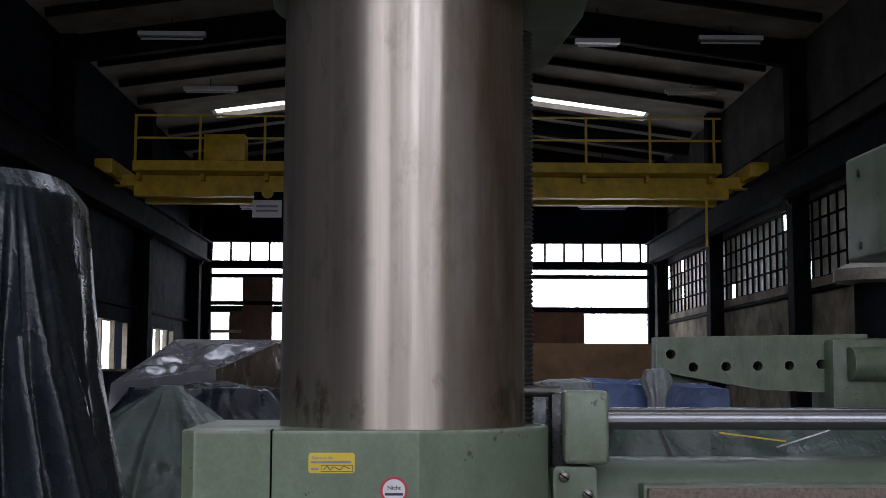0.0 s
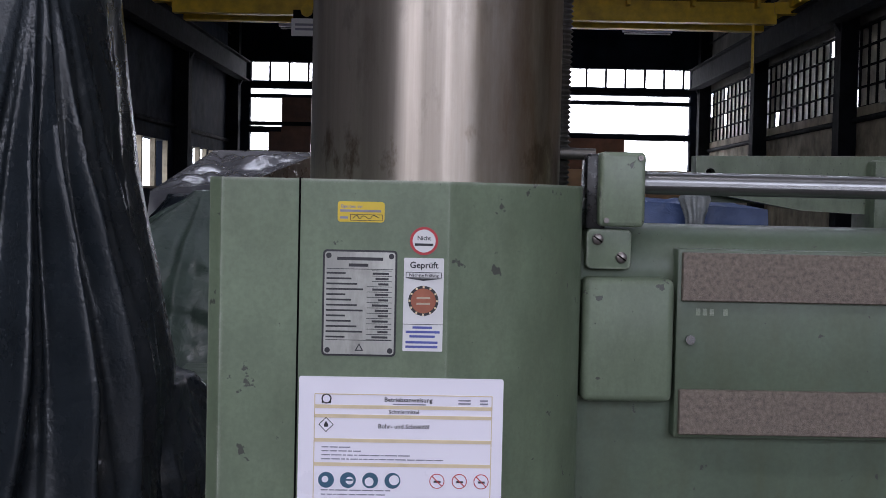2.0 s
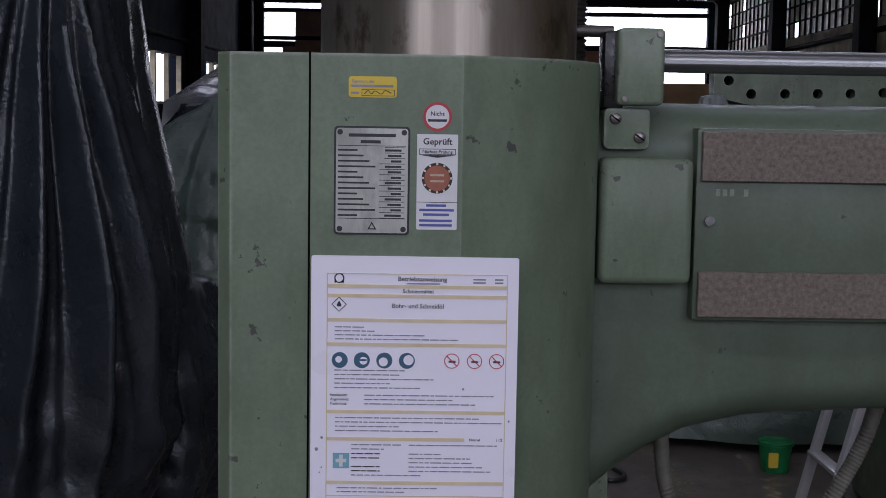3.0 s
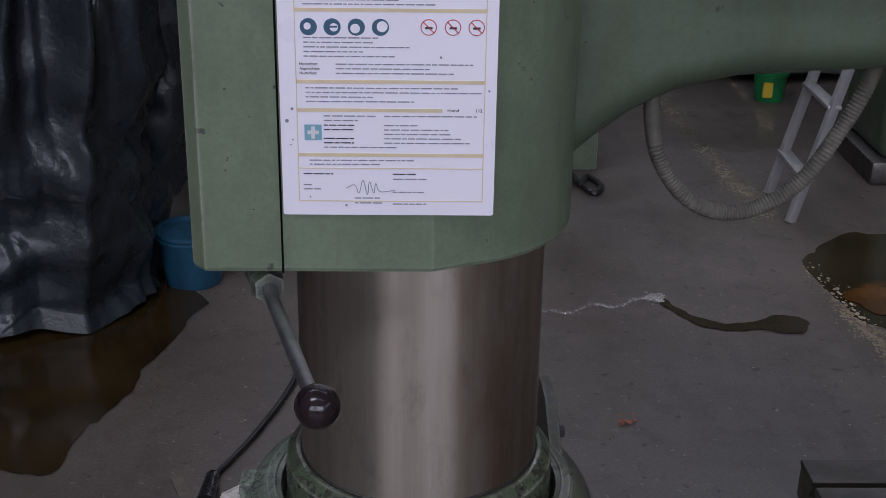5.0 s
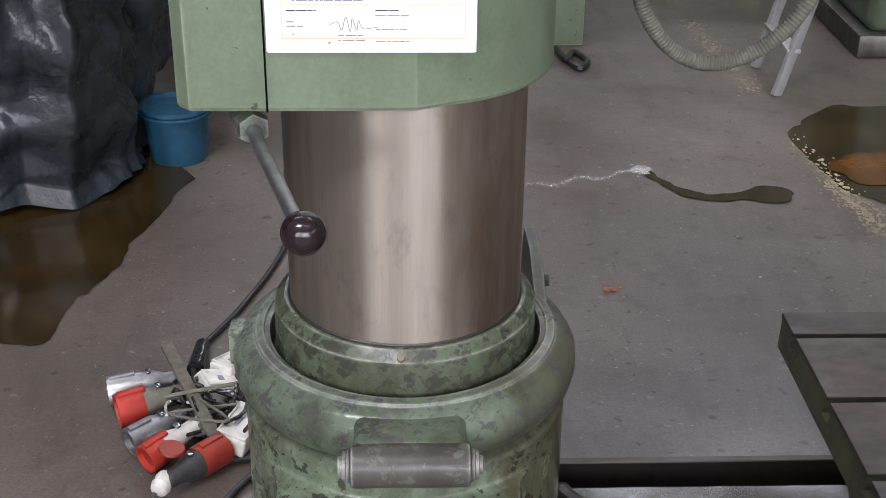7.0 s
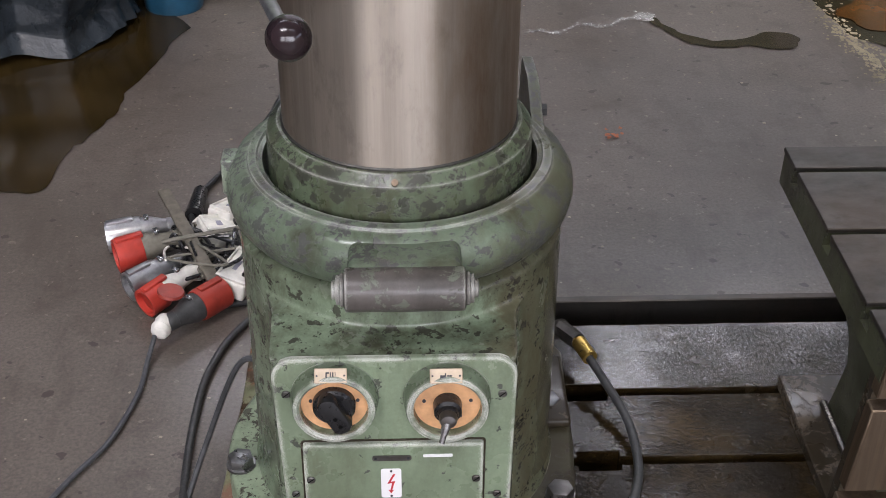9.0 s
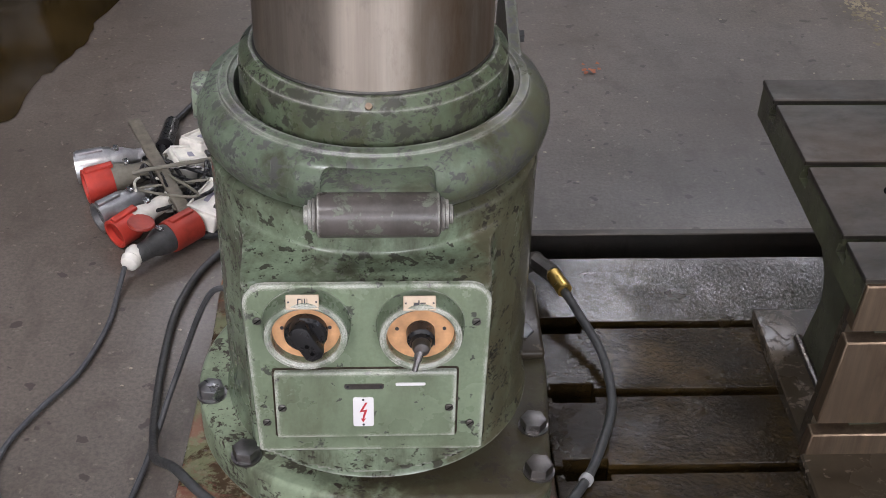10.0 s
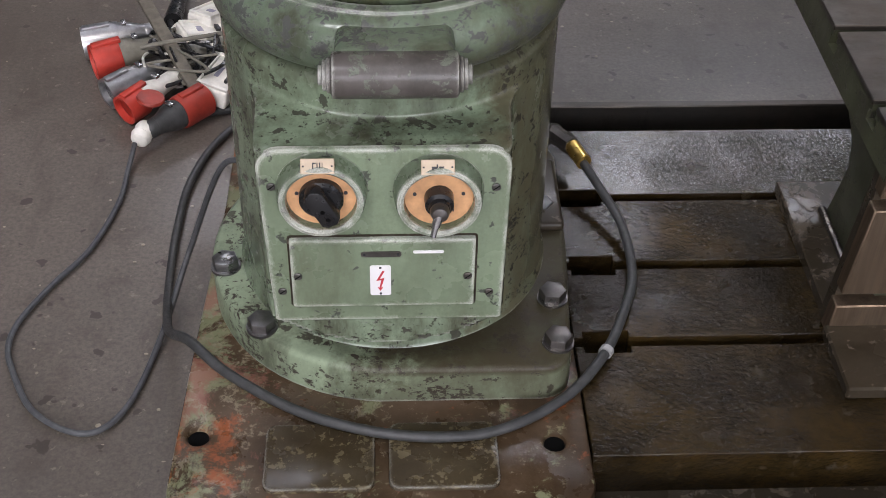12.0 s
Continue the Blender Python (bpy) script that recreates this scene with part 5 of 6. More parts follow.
bm = prism([(-0.125, 0.246), (0.1, 0.246), (0.088, 0.28), (0.062, 0.36), (0.075, 0.4), (0.13, 0.435), (0.2, 0.465), (0.28, 0.4875), (-0.125, 0.4875)], 0.655, 0.70, 'x', 0.004, [arc(0.12, 0.458, 0.011, 0, 340, 17)])
part("end_web", bm, M_table_side, table)
part("foot_plate", box(0.598, 1.25, -0.14, 0.178, BT, BT + 0.022, 0.002, 1), M_base, table)
part("toe_plate", box(0.588, 1.25, -0.265, -0.142, BT, BT + 0.02, 0.003, 1), M_base, table)
bm = sweep([(0.65, 0.105, 0.25), (0.6485, 0.085, 0.254), (0.65, 0.05, 0.25), (0.649, 0.02, 0.252), (0.65, -0.06, 0.249)], 0.0055, 8, 12, 0.12)
part("weld_bead", bm, M_bolt, table, "bright lumpy weld bead")
part("slot_end", rod((0.72, 0.06, 0.5452), (0.72, 0.06, 0.5462), 0.014, n=20), M_dark, table)

# ---- hose and cables round the foot ----
hz = BT + 0.012
hose = thing("foot_hose", "black rubber hose with brass fitting looping round the foot", "hose")
pts = [(0.262, 0.27, 0.27), (0.285, 0.225, 0.275), (0.315, 0.15, 0.262), (0.341, 0.07, hz + 0.01), (0.343, -0.02, hz), (0.322, -0.095, hz), (0.281, -0.185, hz), (0.22, -0.262, hz), (0.137, -0.314, hz), (0.056, -0.33, hz + 0.004),
       (-0.036, -0.316, hz + 0.003), (-0.13, -0.275, hz), (-0.222, -0.207, hz), (-0.278, -0.14, hz - 0.006), (-0.322, -0.05, 0.16), (-0.352, 0.07, 0.075), (-0.374, 0.22, 0.018), (-0.379, 0.37, 0.011), (-0.368, 0.52, 0.011), (-0.312, 0.67, 0.011), (-0.15, 0.86, 0.011)]
part("tube", sweep(pts, 0.007, 12, 8), M_hose_dark, hose)
part("fitting", rod((0.283, 0.238, 0.275), (0.297, 0.198, 0.2725), 0.0125, n=16), M_brass, hose, "brass hose fitting")
bm = rod((0.258, 0.285, 0.268), (0.283, 0.238, 0.275), 0.0145, n=8)
rod((0.245, 0.30, 0.25), (0.262, 0.28, 0.272), 0.016, n=14, bm=bm)
part("union_nut", bm, M_iron, hose)
part("tape_ring", rod((0.2865, -0.176, hz), (0.2815, -0.184, hz), 0.0095, n=14), M_ladder, hose)

cable = thing("grey_cable", "grey rubber mains cable looped on the floor", "cable")
pts = [(-0.483, 0.6, 0.03), (-0.489, 0.54, 0.014), (-0.493, 0.445, 0.01), (-0.522, 0.319, 0.01), (-0.568, 0.23, 0.01), (-0.603, 0.15, 0.01), (-0.612, 0.09, 0.01), (-0.597, 0.035, 0.01), (-0.543, -0.061, 0.01), (-0.459, -0.106, 0.01), (-0.405, -0.053, 0.01), (-0.372, 0.09, 0.015), (-0.33, 0.2, 0.1), (-0.255, 0.16, 0.3), (-0.2, 0.12, 0.33)]
part("lead", sweep(pts, 0.0049, 10, 10), M_rubber, cable)
cable = thing("black_cable", "thin black cable lying across the floor behind the machine", "cable")
part("lead", sweep([(-0.3, 1.85, 0.012), (-0.33, 1.6, 0.012), (-0.4, 1.35, 0.012), (-0.475, 1.14, 0.016), (-0.46, 1.0, 0.05), (-0.42, 0.9, 0.06)], 0.0065, 10, 8), M_rubber_dark, cable)
part("strain_relief", rod((-0.465, 1.17, 0.02), (-0.46, 1.02, 0.045), 0.016, 0.02, 12), M_black, cable)
cable = thing("black_cable", "short black lead from a plug to the machine", "cable")
part("lead", sweep([(-0.4, 0.71, 0.02), (-0.33, 0.73, 0.014), (-0.22, 0.76, 0.012), (-0.05, 0.8, 0.012)], 0.0075, 10, 8), M_rubber_dark, cable)
cable = thing("black_cable", "coil of black cable on the floor by the machine", "cable")
part("lead", sweep([(0.62, 3.25, 0.012), (0.66, 3.12, 0.012), (0.7, 3.2, 0.012), (0.66, 3.3, 0.014), (0.62, 3.2, 0.02), (0.6, 3.35, 0.012)], 0.012, 8, 8), M_rubber_dark, cable)
cable = thing("black_cable", "curved black cable on the floor", "cable")
part("lead", sweep([(0.75, 4.3, 0.012), (0.85, 4.2, 0.012), (0.92, 4.3, 0.012), (0.85, 4.5, 0.012)], 0.012, 8, 8), M_rubber_dark, cable)

# ---- heap of plugs and sockets ----


def plug(name, label, p, q, r, mat, mat2, flap=None, red=0.0):
    """An industrial plug: shell with rim and cap, narrower gland end with nut."""
    p, q = Vector(p), Vector(q)
    t = thing(name, label, "plug", "heap of plugs and sockets")
    d = (q - p).normalized()
    L = (q - p).length
    m = Matrix.Translation(p) @ d.to_track_quat('Z', 'Y').to_matrix().to_4x4()
    f = red if red else 0.5
    part("shell", lathe([(r * 0.8, 0.012), (r * 0.82, 0.0), (r, 0.0), (r * 1.02, L * f * 0.9), (r * 0.97, L * f)], 28, m), mat, t)
    part("body", lathe([(r * 0.9, L * f - 0.004), (r * 0.88, L * (f + 0.12)), (r * 0.6, L * (f + 0.3)), (r * 0.55, L * 0.86)], 28, m), mat2, t)
    part("opening", lathe([(r * 0.8, 0.012), (r * 0.3, 0.0125)], 24, m), mat if red else M_black, t)
    part("gland", lathe([(r * 0.5, L * 0.84), (r * 0.58, L * 0.86), (r * 0.56, L * 0.95), (r * 0.4, L), (r * 0.2, L)], 12, m), mat2, t)
    part("clip", box(-0.009, 0.009, r * 0.85, r * 1.06, L * 0.55, L * 0.62, 0.002, m=m), M_chrome, t)
    part("keyway", box(-0.008, 0.008, r * 0.9, r * 1.14, 0.004, L * 0.4, 0.002, m=m), mat, t)
    if flap:
        part("flap", lathe([(0.005, 0.0), (0.025, 0.0), (0.027, 0.004), (0.025, 0.008), (0.005, 0.009)], 28, flap), mat, t, "round hinged flap")
    return t


plug("steel_plug", "grey metal plug shell, open end up front", (-0.638, 0.95, 0.036), (-0.49, 0.985, 0.045), 0.034, M_alu, M_alu)
plug("red_plug", "red plastic three-phase plug with pale rear end", (-0.603, 0.865, 0.043), (-0.46, 0.93, 0.05), 0.036, M_red_plug, M_hose, red=0.36)
plug("steel_plug", "grey metal plug shell beside a red plug", (-0.56, 0.762, 0.034), (-0.455, 0.85, 0.045), 0.032, M_alu, M_alu)
plug("red_plug", "red plastic plug with dirty white rear end", (-0.517, 0.7, 0.037), (-0.415, 0.81, 0.055), 0.031, M_red_plug, M_white_plug, red=0.3)
plug("red_socket", "red socket with flap and grey cable gland", (-0.365, 0.735, 0.04), (-0.464, 0.625, 0.04), 0.033, M_red_dark, M_hose_dark,
     Matrix.Translation((-0.456, 0.668, 0.082)) @ Matrix.Rotation(radians(10), 4, 'Y'), red=0.46)
t = thing("cable_gland", "dirty white cable gland nut on the grey cable", "plug part", "heap of plugs and sockets")
part("nut", lathe([(0.01, 0), (0.018, 0.002), (0.0205, 0.012), (0.017, 0.024), (0.0205, 0.028), (0.017, 0.04), (0.007, 0.046)], 14, look((-0.463, 0.642, 0.04), (-0.485, 0.575, 0.03)) @ Matrix.Rotation(radians(180), 4, 'X')), M_white_plug, t)
for k, (p, q, s) in enumerate((((-0.385, 0.93, 0.06), 25, (0.05, 0.035, 0.022)), ((-0.37, 1.0, 0.06), 60, (0.055, 0.03, 0.025)), ((-0.335, 0.79, 0.045), -20, (0.035, 0.06, 0.02)))):
    t = thing("socket_box", "broken dirty white socket box", "socket", "heap of plugs and sockets")
    mm = Matrix.Translation(p) @ Matrix.Rotation(radians(q), 4, 'Z') @ Matrix.Rotation(radians(12), 4, 'Y')
    part("body", box(-s[0], s[0], -s[1], s[1], -s[2], s[2], 0.006, 3, m=mm), M_white_plug, t)
    for a0, a1, b0, b1 in ((-0.92, 0.92, 0.78, 0.92), (-0.92, 0.92, -0.92, -0.78), (-0.92, -0.8, -0.78, 0.78), (0.8, 0.92, -0.78, 0.78)):
        part("rim", box(s[0] * a0, s[0] * a1, s[1] * b0, s[1] * b1, s[2] - 0.001, s[2] + 0.005, 0.001, 1, m=mm), M_white_plug, t)
    part("insert", box(-s[0] * 0.35, -s[0] * 0.1, -s[1] * 0.3, s[1] * 0.25, s[2] - 0.002, s[2] + 0.001, m=mm), M_ink_grey, t)
    part("clip", box(s[0] * 0.4, s[0] * 0.6, -s[1] * 0.5, s[1] * 0.1, s[2], s[2] + 0.008, 0.002, m=mm), M_black, t)
t = thing("wooden_slat", "grey wooden slat leaning on the plugs", "slat")
part("slat", box(-0.013, 0.013, -0.165, 0.165, -0.006, 0.006, 0.002, m=Matrix.Translation((-0.447, 0.872, 0.088)) @ Matrix.Rotation(radians(26), 4, 'Z') @ Matrix.Rotation(radians(8), 4, 'X')), M_slat, t)
rng = random.Random(5)
for k in range(18):
    c = Vector((-0.42, 0.85, 0.045))
    pts = [c + Vector((rng.uniform(-0.08, 0.09), rng.uniform(-0.1, 0.1), rng.uniform(-0.02, 0.05))) for _ in range(5)]
    t = thing("loose_wire", "tangled thin wire among the plugs", "wire", "tangled wires")
    part("wire", sweep(pts, 0.003 if k % 2 else 0.0045, 6, 8), (M_hose, M_black, M_black, M_white_plug, M_black)[k % 5], t)

# ---- covered machines ----


def facets(p, seed):
    """Creased film: flat facets between sharp folds that run in many directions."""
    rg = random.Random(seed)
    q = p + 0.25 * Vector((noise.noise(p * 1.7), noise.noise(p * 1.7 + Vector((5, 0, 0))), noise.noise(p * 1.7 + Vector((0, 7, 0)))))
    h = 0.0
    for f, am in ((2.3, 1.0), (3.1, 0.8), (4.7, 0.55), (6.9, 0.4), (10.5, 0.24), (15.0, 0.15)):
        d = Vector((rg.uniform(-1, 1), rg.uniform(-1, 1), rg.uniform(-1, 1))).normalized()
        u = q.dot(d) * f + rg.random()
        h += am * (4 * abs(u - math.floor(u + 0.5)) - 1)
    return h * 0.5


def draped(name, label, cx, cy, rings, mat, folds, seed, n=280, crumple=0.02, square=3.0, pleats=0.0, rough_below=None):
    """A plastic sheet draped over a machine: rings of (height, half width, half depth, fold depth)."""
    rg = random.Random(seed)
    fs = [(rg.randint(3, folds), rg.uniform(0, 6.28), rg.uniform(0.4, 1.0)) for _ in range(7)]
    bm = bmesh.new()
    rows = []
    steps = 20
    for k in range(len(rings) - 1):
        for s in range(steps if k < len(rings) - 2 else steps + 1):
            u = s / steps
            rows.append([a + (b_ - a) * u for a, b_ in zip(rings[k], rings[k + 1])])
    grid = []
    for z, rx, ry, f in rows:
        row = []
        lump = crumple if rough_below is None else crumple * (0.07 + 0.83 * min(1, max(0, (rough_below - z) / 0.3)))
        for j in range(n):
            a = 2 * math.pi * j / n
            c, s_ = math.cos(a), math.sin(a)
            q = (abs(c) ** square + abs(s_) ** square) ** (-1 / square)
            w = 0
            for m_, ph, am in fs:
                w += (0.3 if pleats else 1.0) * am * (1 - 2 * abs(math.sin((m_ * a + ph) * 0.5))) / 7
            if pleats:
                corner = math.exp(-((a - 5.3) / 0.95) ** 2)
                th = math.atan2((a - 5.5) * 0.62, 2.36 - z + 0.12)
                deep = min(1.0, max(0.0, 2.3 - z) / 0.7) * (0.3 + 0.7 * min(1.0, max(0.0, (z - 0.55) / 0.55)))
                fan = 0.5 - math.sqrt(math.sin(19 * th + 1.3 * math.sin(9 * th) + 0.12 * math.sin(3 * z)) ** 2 + 0.03)
                fan += 0.3 * (0.5 - math.sqrt(math.sin(43 * th + 2 * math.sin(5 * th)) ** 2 + 0.05))
                w += pleats * corner * fan * deep * 0.75
            nz = facets(Vector((c * rx, s_ * ry, z)), seed)
            r = q + w * f / max(rx, 0.1) * 2.2 + lump * nz / max(rx, 0.1)
            x, y = c * rx * r, s_ * ry * r
            zz = z + lump * 0.6 * noise.noise(Vector((x * 4, y * 4, seed + z)))
            row.append(bm.verts.new((cx + x, cy + y, max(zz, 0.006))))
        grid.append(row)
    for a, b_ in zip(grid, grid[1:]):
        for j in range(n):
            bm.faces.new((a[j], a[(j + 1) % n], b_[(j + 1) % n], b_[j]))
    bm.faces.new(grid[0])
    t = thing(name, label, "covered machine")
    part("sheet", bm, mat, t, smooth=100)
    return t


def tent(name, label, patches, mats, crumple, seed, cells=34):
    """A sheet pulled over edges: four-cornered panels with creases."""
    t = thing(name, label, "covered machine")
    for k, (pa, pb, pc, pd) in enumerate(patches):
        pa, pb, pc, pd = (Vector(p) for p in (pa, pb, pc, pd))
        nrm = (pb - pa).cross(pd - pa).normalized()
        bm = bmesh.new()
        g = []
        for i_ in range(cells + 1):
            row = []
            for j_ in range(cells + 1):
                u, v = i_ / cells, j_ / cells
                p = pa.lerp(pb, u).lerp(pd.lerp(pc, u), v)
                e = min(1, 6 * min(u, 1 - u, v, 1 - v))
                q = p * 3.0 + Vector((seed, 0, 0))
                h = 0.6 - 1.6 * abs(noise.noise(q)) ** 0.8 + 0.5 * noise.noise(q * 0.6) + 0.3 - 0.7 * abs(noise.noise(q * 2.7)) ** 0.8
                row.append(bm.verts.new(p + nrm * h * crumple * e))
            g.append(row)
        for a, b_ in zip(g, g[1:]):
            for j_ in range(cells):
                bm.faces.new((a[j_], a[j_ + 1], b_[j_ + 1], b_[j_]))
        part("panel", bm, mats[k % len(mats)], t, smooth=50)
    return t


draped("covered_machine", "tall machine under a dark blue-grey plastic sheet", -1.38, 2.32,
              [(2.31, 0.3, 0.25, 0.0), (2.305, 0.44, 0.38, 0.0), (2.25, 0.48, 0.42, 0.02), (1.75, 0.53, 0.46, 0.06), (1.15, 0.65, 0.5, 0.09), (0.75, 0.66, 0.5, 0.09), (0.3, 0.59, 0.47, 0.09), (0.07, 0.56, 0.46, 0.07), (0.02, 0.58, 0.48, 0.05)], M_tarp, 14, 3, n=560, crumple=0.05, pleats=1.0, rough_below=0.95)
draped("covered_machine", "low machine under grey plastic behind the tall one", -1.05, 2.62,
       [(1.12, 0.25, 0.2, 0.0), (1.08, 0.36, 0.28, 0.02), (0.8, 0.46, 0.3, 0.05), (0.5, 0.42, 0.3, 0.06), (0.22, 0.34, 0.28, 0.06)], M_tarp, 14, 8, crumple=0.03)
draped("covered_machine", "machine under a grey-green crumpled sheet", -0.98, 4.7,
       [(1.69, 0.06, 0.06, 0.0), (1.62, 0.16, 0.14, 0.02), (1.35, 0.5, 0.42, 0.08), (0.9, 0.72, 0.6, 0.1), (0.05, 0.8, 0.65, 0.1)], M_tarp_green, 11, 12)
tent("covered_machine", "wide machine under a shiny grey polythene sheet",
     [((-1.42, 7.9, 2.0), (-0.64, 7.9, 2.0), (-0.97, 6.5, 1.775), (-1.64, 6.7, 1.69)), ((-0.97, 6.5, 1.775), (-0.64, 7.9, 2.0), (-0.52, 7.8, 0.01), (-0.9, 6.4, 0.01)),
      ((-1.64, 6.7, 1.69), (-0.97, 6.5, 1.775), (-0.9, 6.4, 0.01), (-1.8, 6.6, 0.01)), ((-1.42, 7.9, 2.0), (-1.64, 6.7, 1.69), (-1.8, 6.6, 0.01), (-1.6, 8.0, 0.01))],
     (M_tarp_clear, M_tarp_brown, M_tarp_clear, M_tarp_clear), 0.06, 3)
draped("covered_machine", "low heap under a dark crumpled sheet", -0.95, 5.8,
       [(1.71, 0.12, 0.1, 0.0), (1.66, 0.4, 0.3, 0.02), (1.5, 0.55, 0.4, 0.06), (1.0, 0.62, 0.42, 0.06), (0.02, 0.65, 0.45, 0.06)], M_tarp, 12, 23, crumple=0.045)
draped("covered_machine", "narrow machine under a dark sheet", -1.75, 5.2,
       [(2.03, 0.08, 0.1, 0.0), (1.98, 0.14, 0.16, 0.01), (1.4, 0.22, 0.25, 0.03), (0.05, 0.3, 0.3, 0.05)], M_tarp, 12, 31)
tent("covered_machine", "long machine under a blue tarpaulin",
     [((1.5, 7.9, 1.74), (2.42, 7.9, 1.69), (2.38, 7.1, 1.66), (1.46, 7.1, 1.7)), ((1.46, 7.1, 1.7), (2.38, 7.1, 1.66), (2.45, 7.0, 0.01), (1.4, 7.0, 0.01)), ((2.38, 7.1, 1.66), (2.42, 7.9, 1.69), (2.5, 8.0, 0.01), (2.45, 7.0, 0.01))],
     (M_tarp_blue,), 0.05, 7)
draped("covered_machine", "machine part under pale polythene", 1.25, 7.2,
       [(1.73, 0.1, 0.1, 0.0), (1.71, 0.2, 0.2, 0.02), (1.5, 0.26, 0.3, 0.05), (0.9, 0.34, 0.35, 0.06), (0.05, 0.4, 0.4, 0.08)], M_tarp_white, 11, 51, crumple=0.04)
draped("covered_machine", "heap of goods under a grey-green sheet", 2.05, 5.3,
       [(1.52, 0.3, 0.3, 0.0), (1.5, 0.85, 0.4, 0.03), (1.2, 1.0, 0.5, 0.1), (0.6, 1.05, 0.55, 0.1), (0.05, 1.1, 0.6, 0.1)], M_tarp_green, 12, 61)
for nm, lb, p, q, r, mt in (("batten", "pale yellow wooden batten on the covered heap", (1.67, 4.75, 1.47), (1.99, 4.72, 1.43), 0.012, M_yellow_label),
                            ("metal_strip", "bright bent metal strip standing in the heap", (1.375, 4.78, 1.49), (1.43, 4.72, 1.34), 0.014, M_alu),
                            ("metal_strip", "bright metal strip lying on the heap", (1.95, 4.74, 1.4), (2.25, 4.7, 1.5), 0.01, M_alu)):
    t = thing(nm, lb, "strip")
    q_, p_ = Vector(q), Vector(p)
    part("strip", box(-r, r, -0.004, 0.004, 0, (q_ - p_).length, 0.002, m=Matrix.Translation(p_) @ (q_ - p_).to_track_quat('Z', 'Y').to_matrix().to_4x4()), mt, t)
draped("plastic_wrap", "crumpled pale plastic wrap beside the blue tarpaulin", 1.86, 6.95,
       [(1.8, 0.02, 0.03, 0.0), (1.79, 0.08, 0.05, 0.01), (1.72, 0.1, 0.06, 0.03), (1.6, 0.06, 0.06, 0.03), (1.0, 0.08, 0.06, 0.02), (0.02, 0.1, 0.1, 0.02)], M_tarp_white, 9, 71, n=90, crumple=0.02)
t = thing("machine_cabinet", "green machine cabinet partly covered with plastic", "cabinet")
part("body", box(-0.92, -0.25, 3.3, 3.8, 0.02, 0.985, 0.02, 3), M_green_arm, t)
part("plinth", box(-0.9, -0.27, 3.32, 3.78, 0.0, 0.03), M_iron, t)

# second radial drill in the background
rear = thing("radial_drilling_machine", "second green radial drilling machine with holes in its arm", "machine")
outline = [(1.868, 1.786), (1.868, 2.003), (3.3, 2.03), (3.3, 1.60), (3.04, 1.64), (2.58, 1.658), (2.06, 1.745)]
part("arm", prism(outline, 7.0, 7.16, 'y', 0.01, [arc(x, z, 0.033, 0, 340, 17) for x, z in ((1.964, 1.891), (2.114, 1.806), (2.335, 1.81), (2.549, 1.815), (2.763, 1.819), (2.978, 1.828))]), M_green_box, rear)
part("arm_back", box(1.9, 3.3, 7.14, 7.2, 1.7, 1.98), M_green_arm, rear)
# black block inside the arm paints the shade in its holes
part("hole_shade_block", box(1.92, 3.05, 7.1, 7.139, 1.77, 1.95), M_dark, rear)
part("column", rod((3.43, 7.1, 0), (3.43, 7.1, 2.4), 0.165, n=40), M_hallsteel, rear)
part("column_cap", lathe([(0.2, 2.375), (0.3, 2.39), (0.3, 2.47), (0.22, 2.51)], 40, Matrix.Translation((3.43, 7.1, 0))), M_hose, rear)
part("sleeve", box(3.0, 3.6, 6.85, 7.3, 1.4, 2.0, 0.04), M_green_box, rear)
part("motor", rod((3.1, 6.8, 1.83), (3.8, 6.8, 1.83), 0.11, n=28), M_green_box, rear)
part("base", box(2.3, 3.9, 6.7, 7.6, 0, 0.3, 0.02), M_green_arm, rear)
rear2 = thing("machine_pedestal", "green machine pedestal wrapped in plastic at its foot", "machine")
part("pedestal", box(1.78, 2.3, 3.3, 3.8, 0.08, 1.05, 0.05, 3), M_green_arm, rear2)
part("foot", box(1.74, 2.34, 3.26, 3.84, 0, 0.09, 0.01), M_iron, rear2)

# ---- loose things on the floor ----
t = thing("bucket", "small blue plastic bucket on the floor", "bucket", at=(-0.69, 2.33, 0))
part("body", lathe([(0.02, 0.0), (0.085, 0.0), (0.088, 0.008), (0.104, 0.165), (0.111, 0.168), (0.111, 0.177), (0.1, 0.177), (0.083, 0.015), (0.02, 0.014)], 40), M_bucket, t)
part("rim", lathe([(0.1105, 0.155), (0.114, 0.155), (0.114, 0.162), (0.1105, 0.162)], 40), M_bucket, t)
part("bail", sweep([(-0.114, 0, 0.16), (-0.1, 0.085, 0.135), (0, 0.125, 0.12), (0.1, 0.085, 0.135), (0.114, 0, 0.16)], 0.003, 6, 8), M_alu, t)
t = thing("bucket", "green plastic bucket with a yellow label", "bucket", at=(1.65, 4.45, 0))
part("body", lathe([(0.02, 0.0), (0.062, 0.0), (0.064, 0.006), (0.078, 0.135), (0.082, 0.136), (0.082, 0.142), (0.075, 0.142), (0.06, 0.012), (0.02, 0.011)], 40), M_bucket_green, t)
part("label", prism(rounded(-0.05, -0.005, 0.03, 0.1, 0.004, 2), -0.066, -0.0755, 'y'), M_yellow_label, t, "yellow-green label")
part("rim", lathe([(0.0815, 0.125), (0.085, 0.125), (0.085, 0.13), (0.0815, 0.13)], 40), M_bucket_green, t)
t = thing("floor_box", "pale green metal box on the floor behind the machine", "box")
part("body", box(0.5, 0.71, 3.4, 3.75, 0.005, 0.3, 0.01), M_green_box, t)
part("foot", box(0.51, 0.71, 3.41, 3.74, 0, 0.006), M_iron, t)

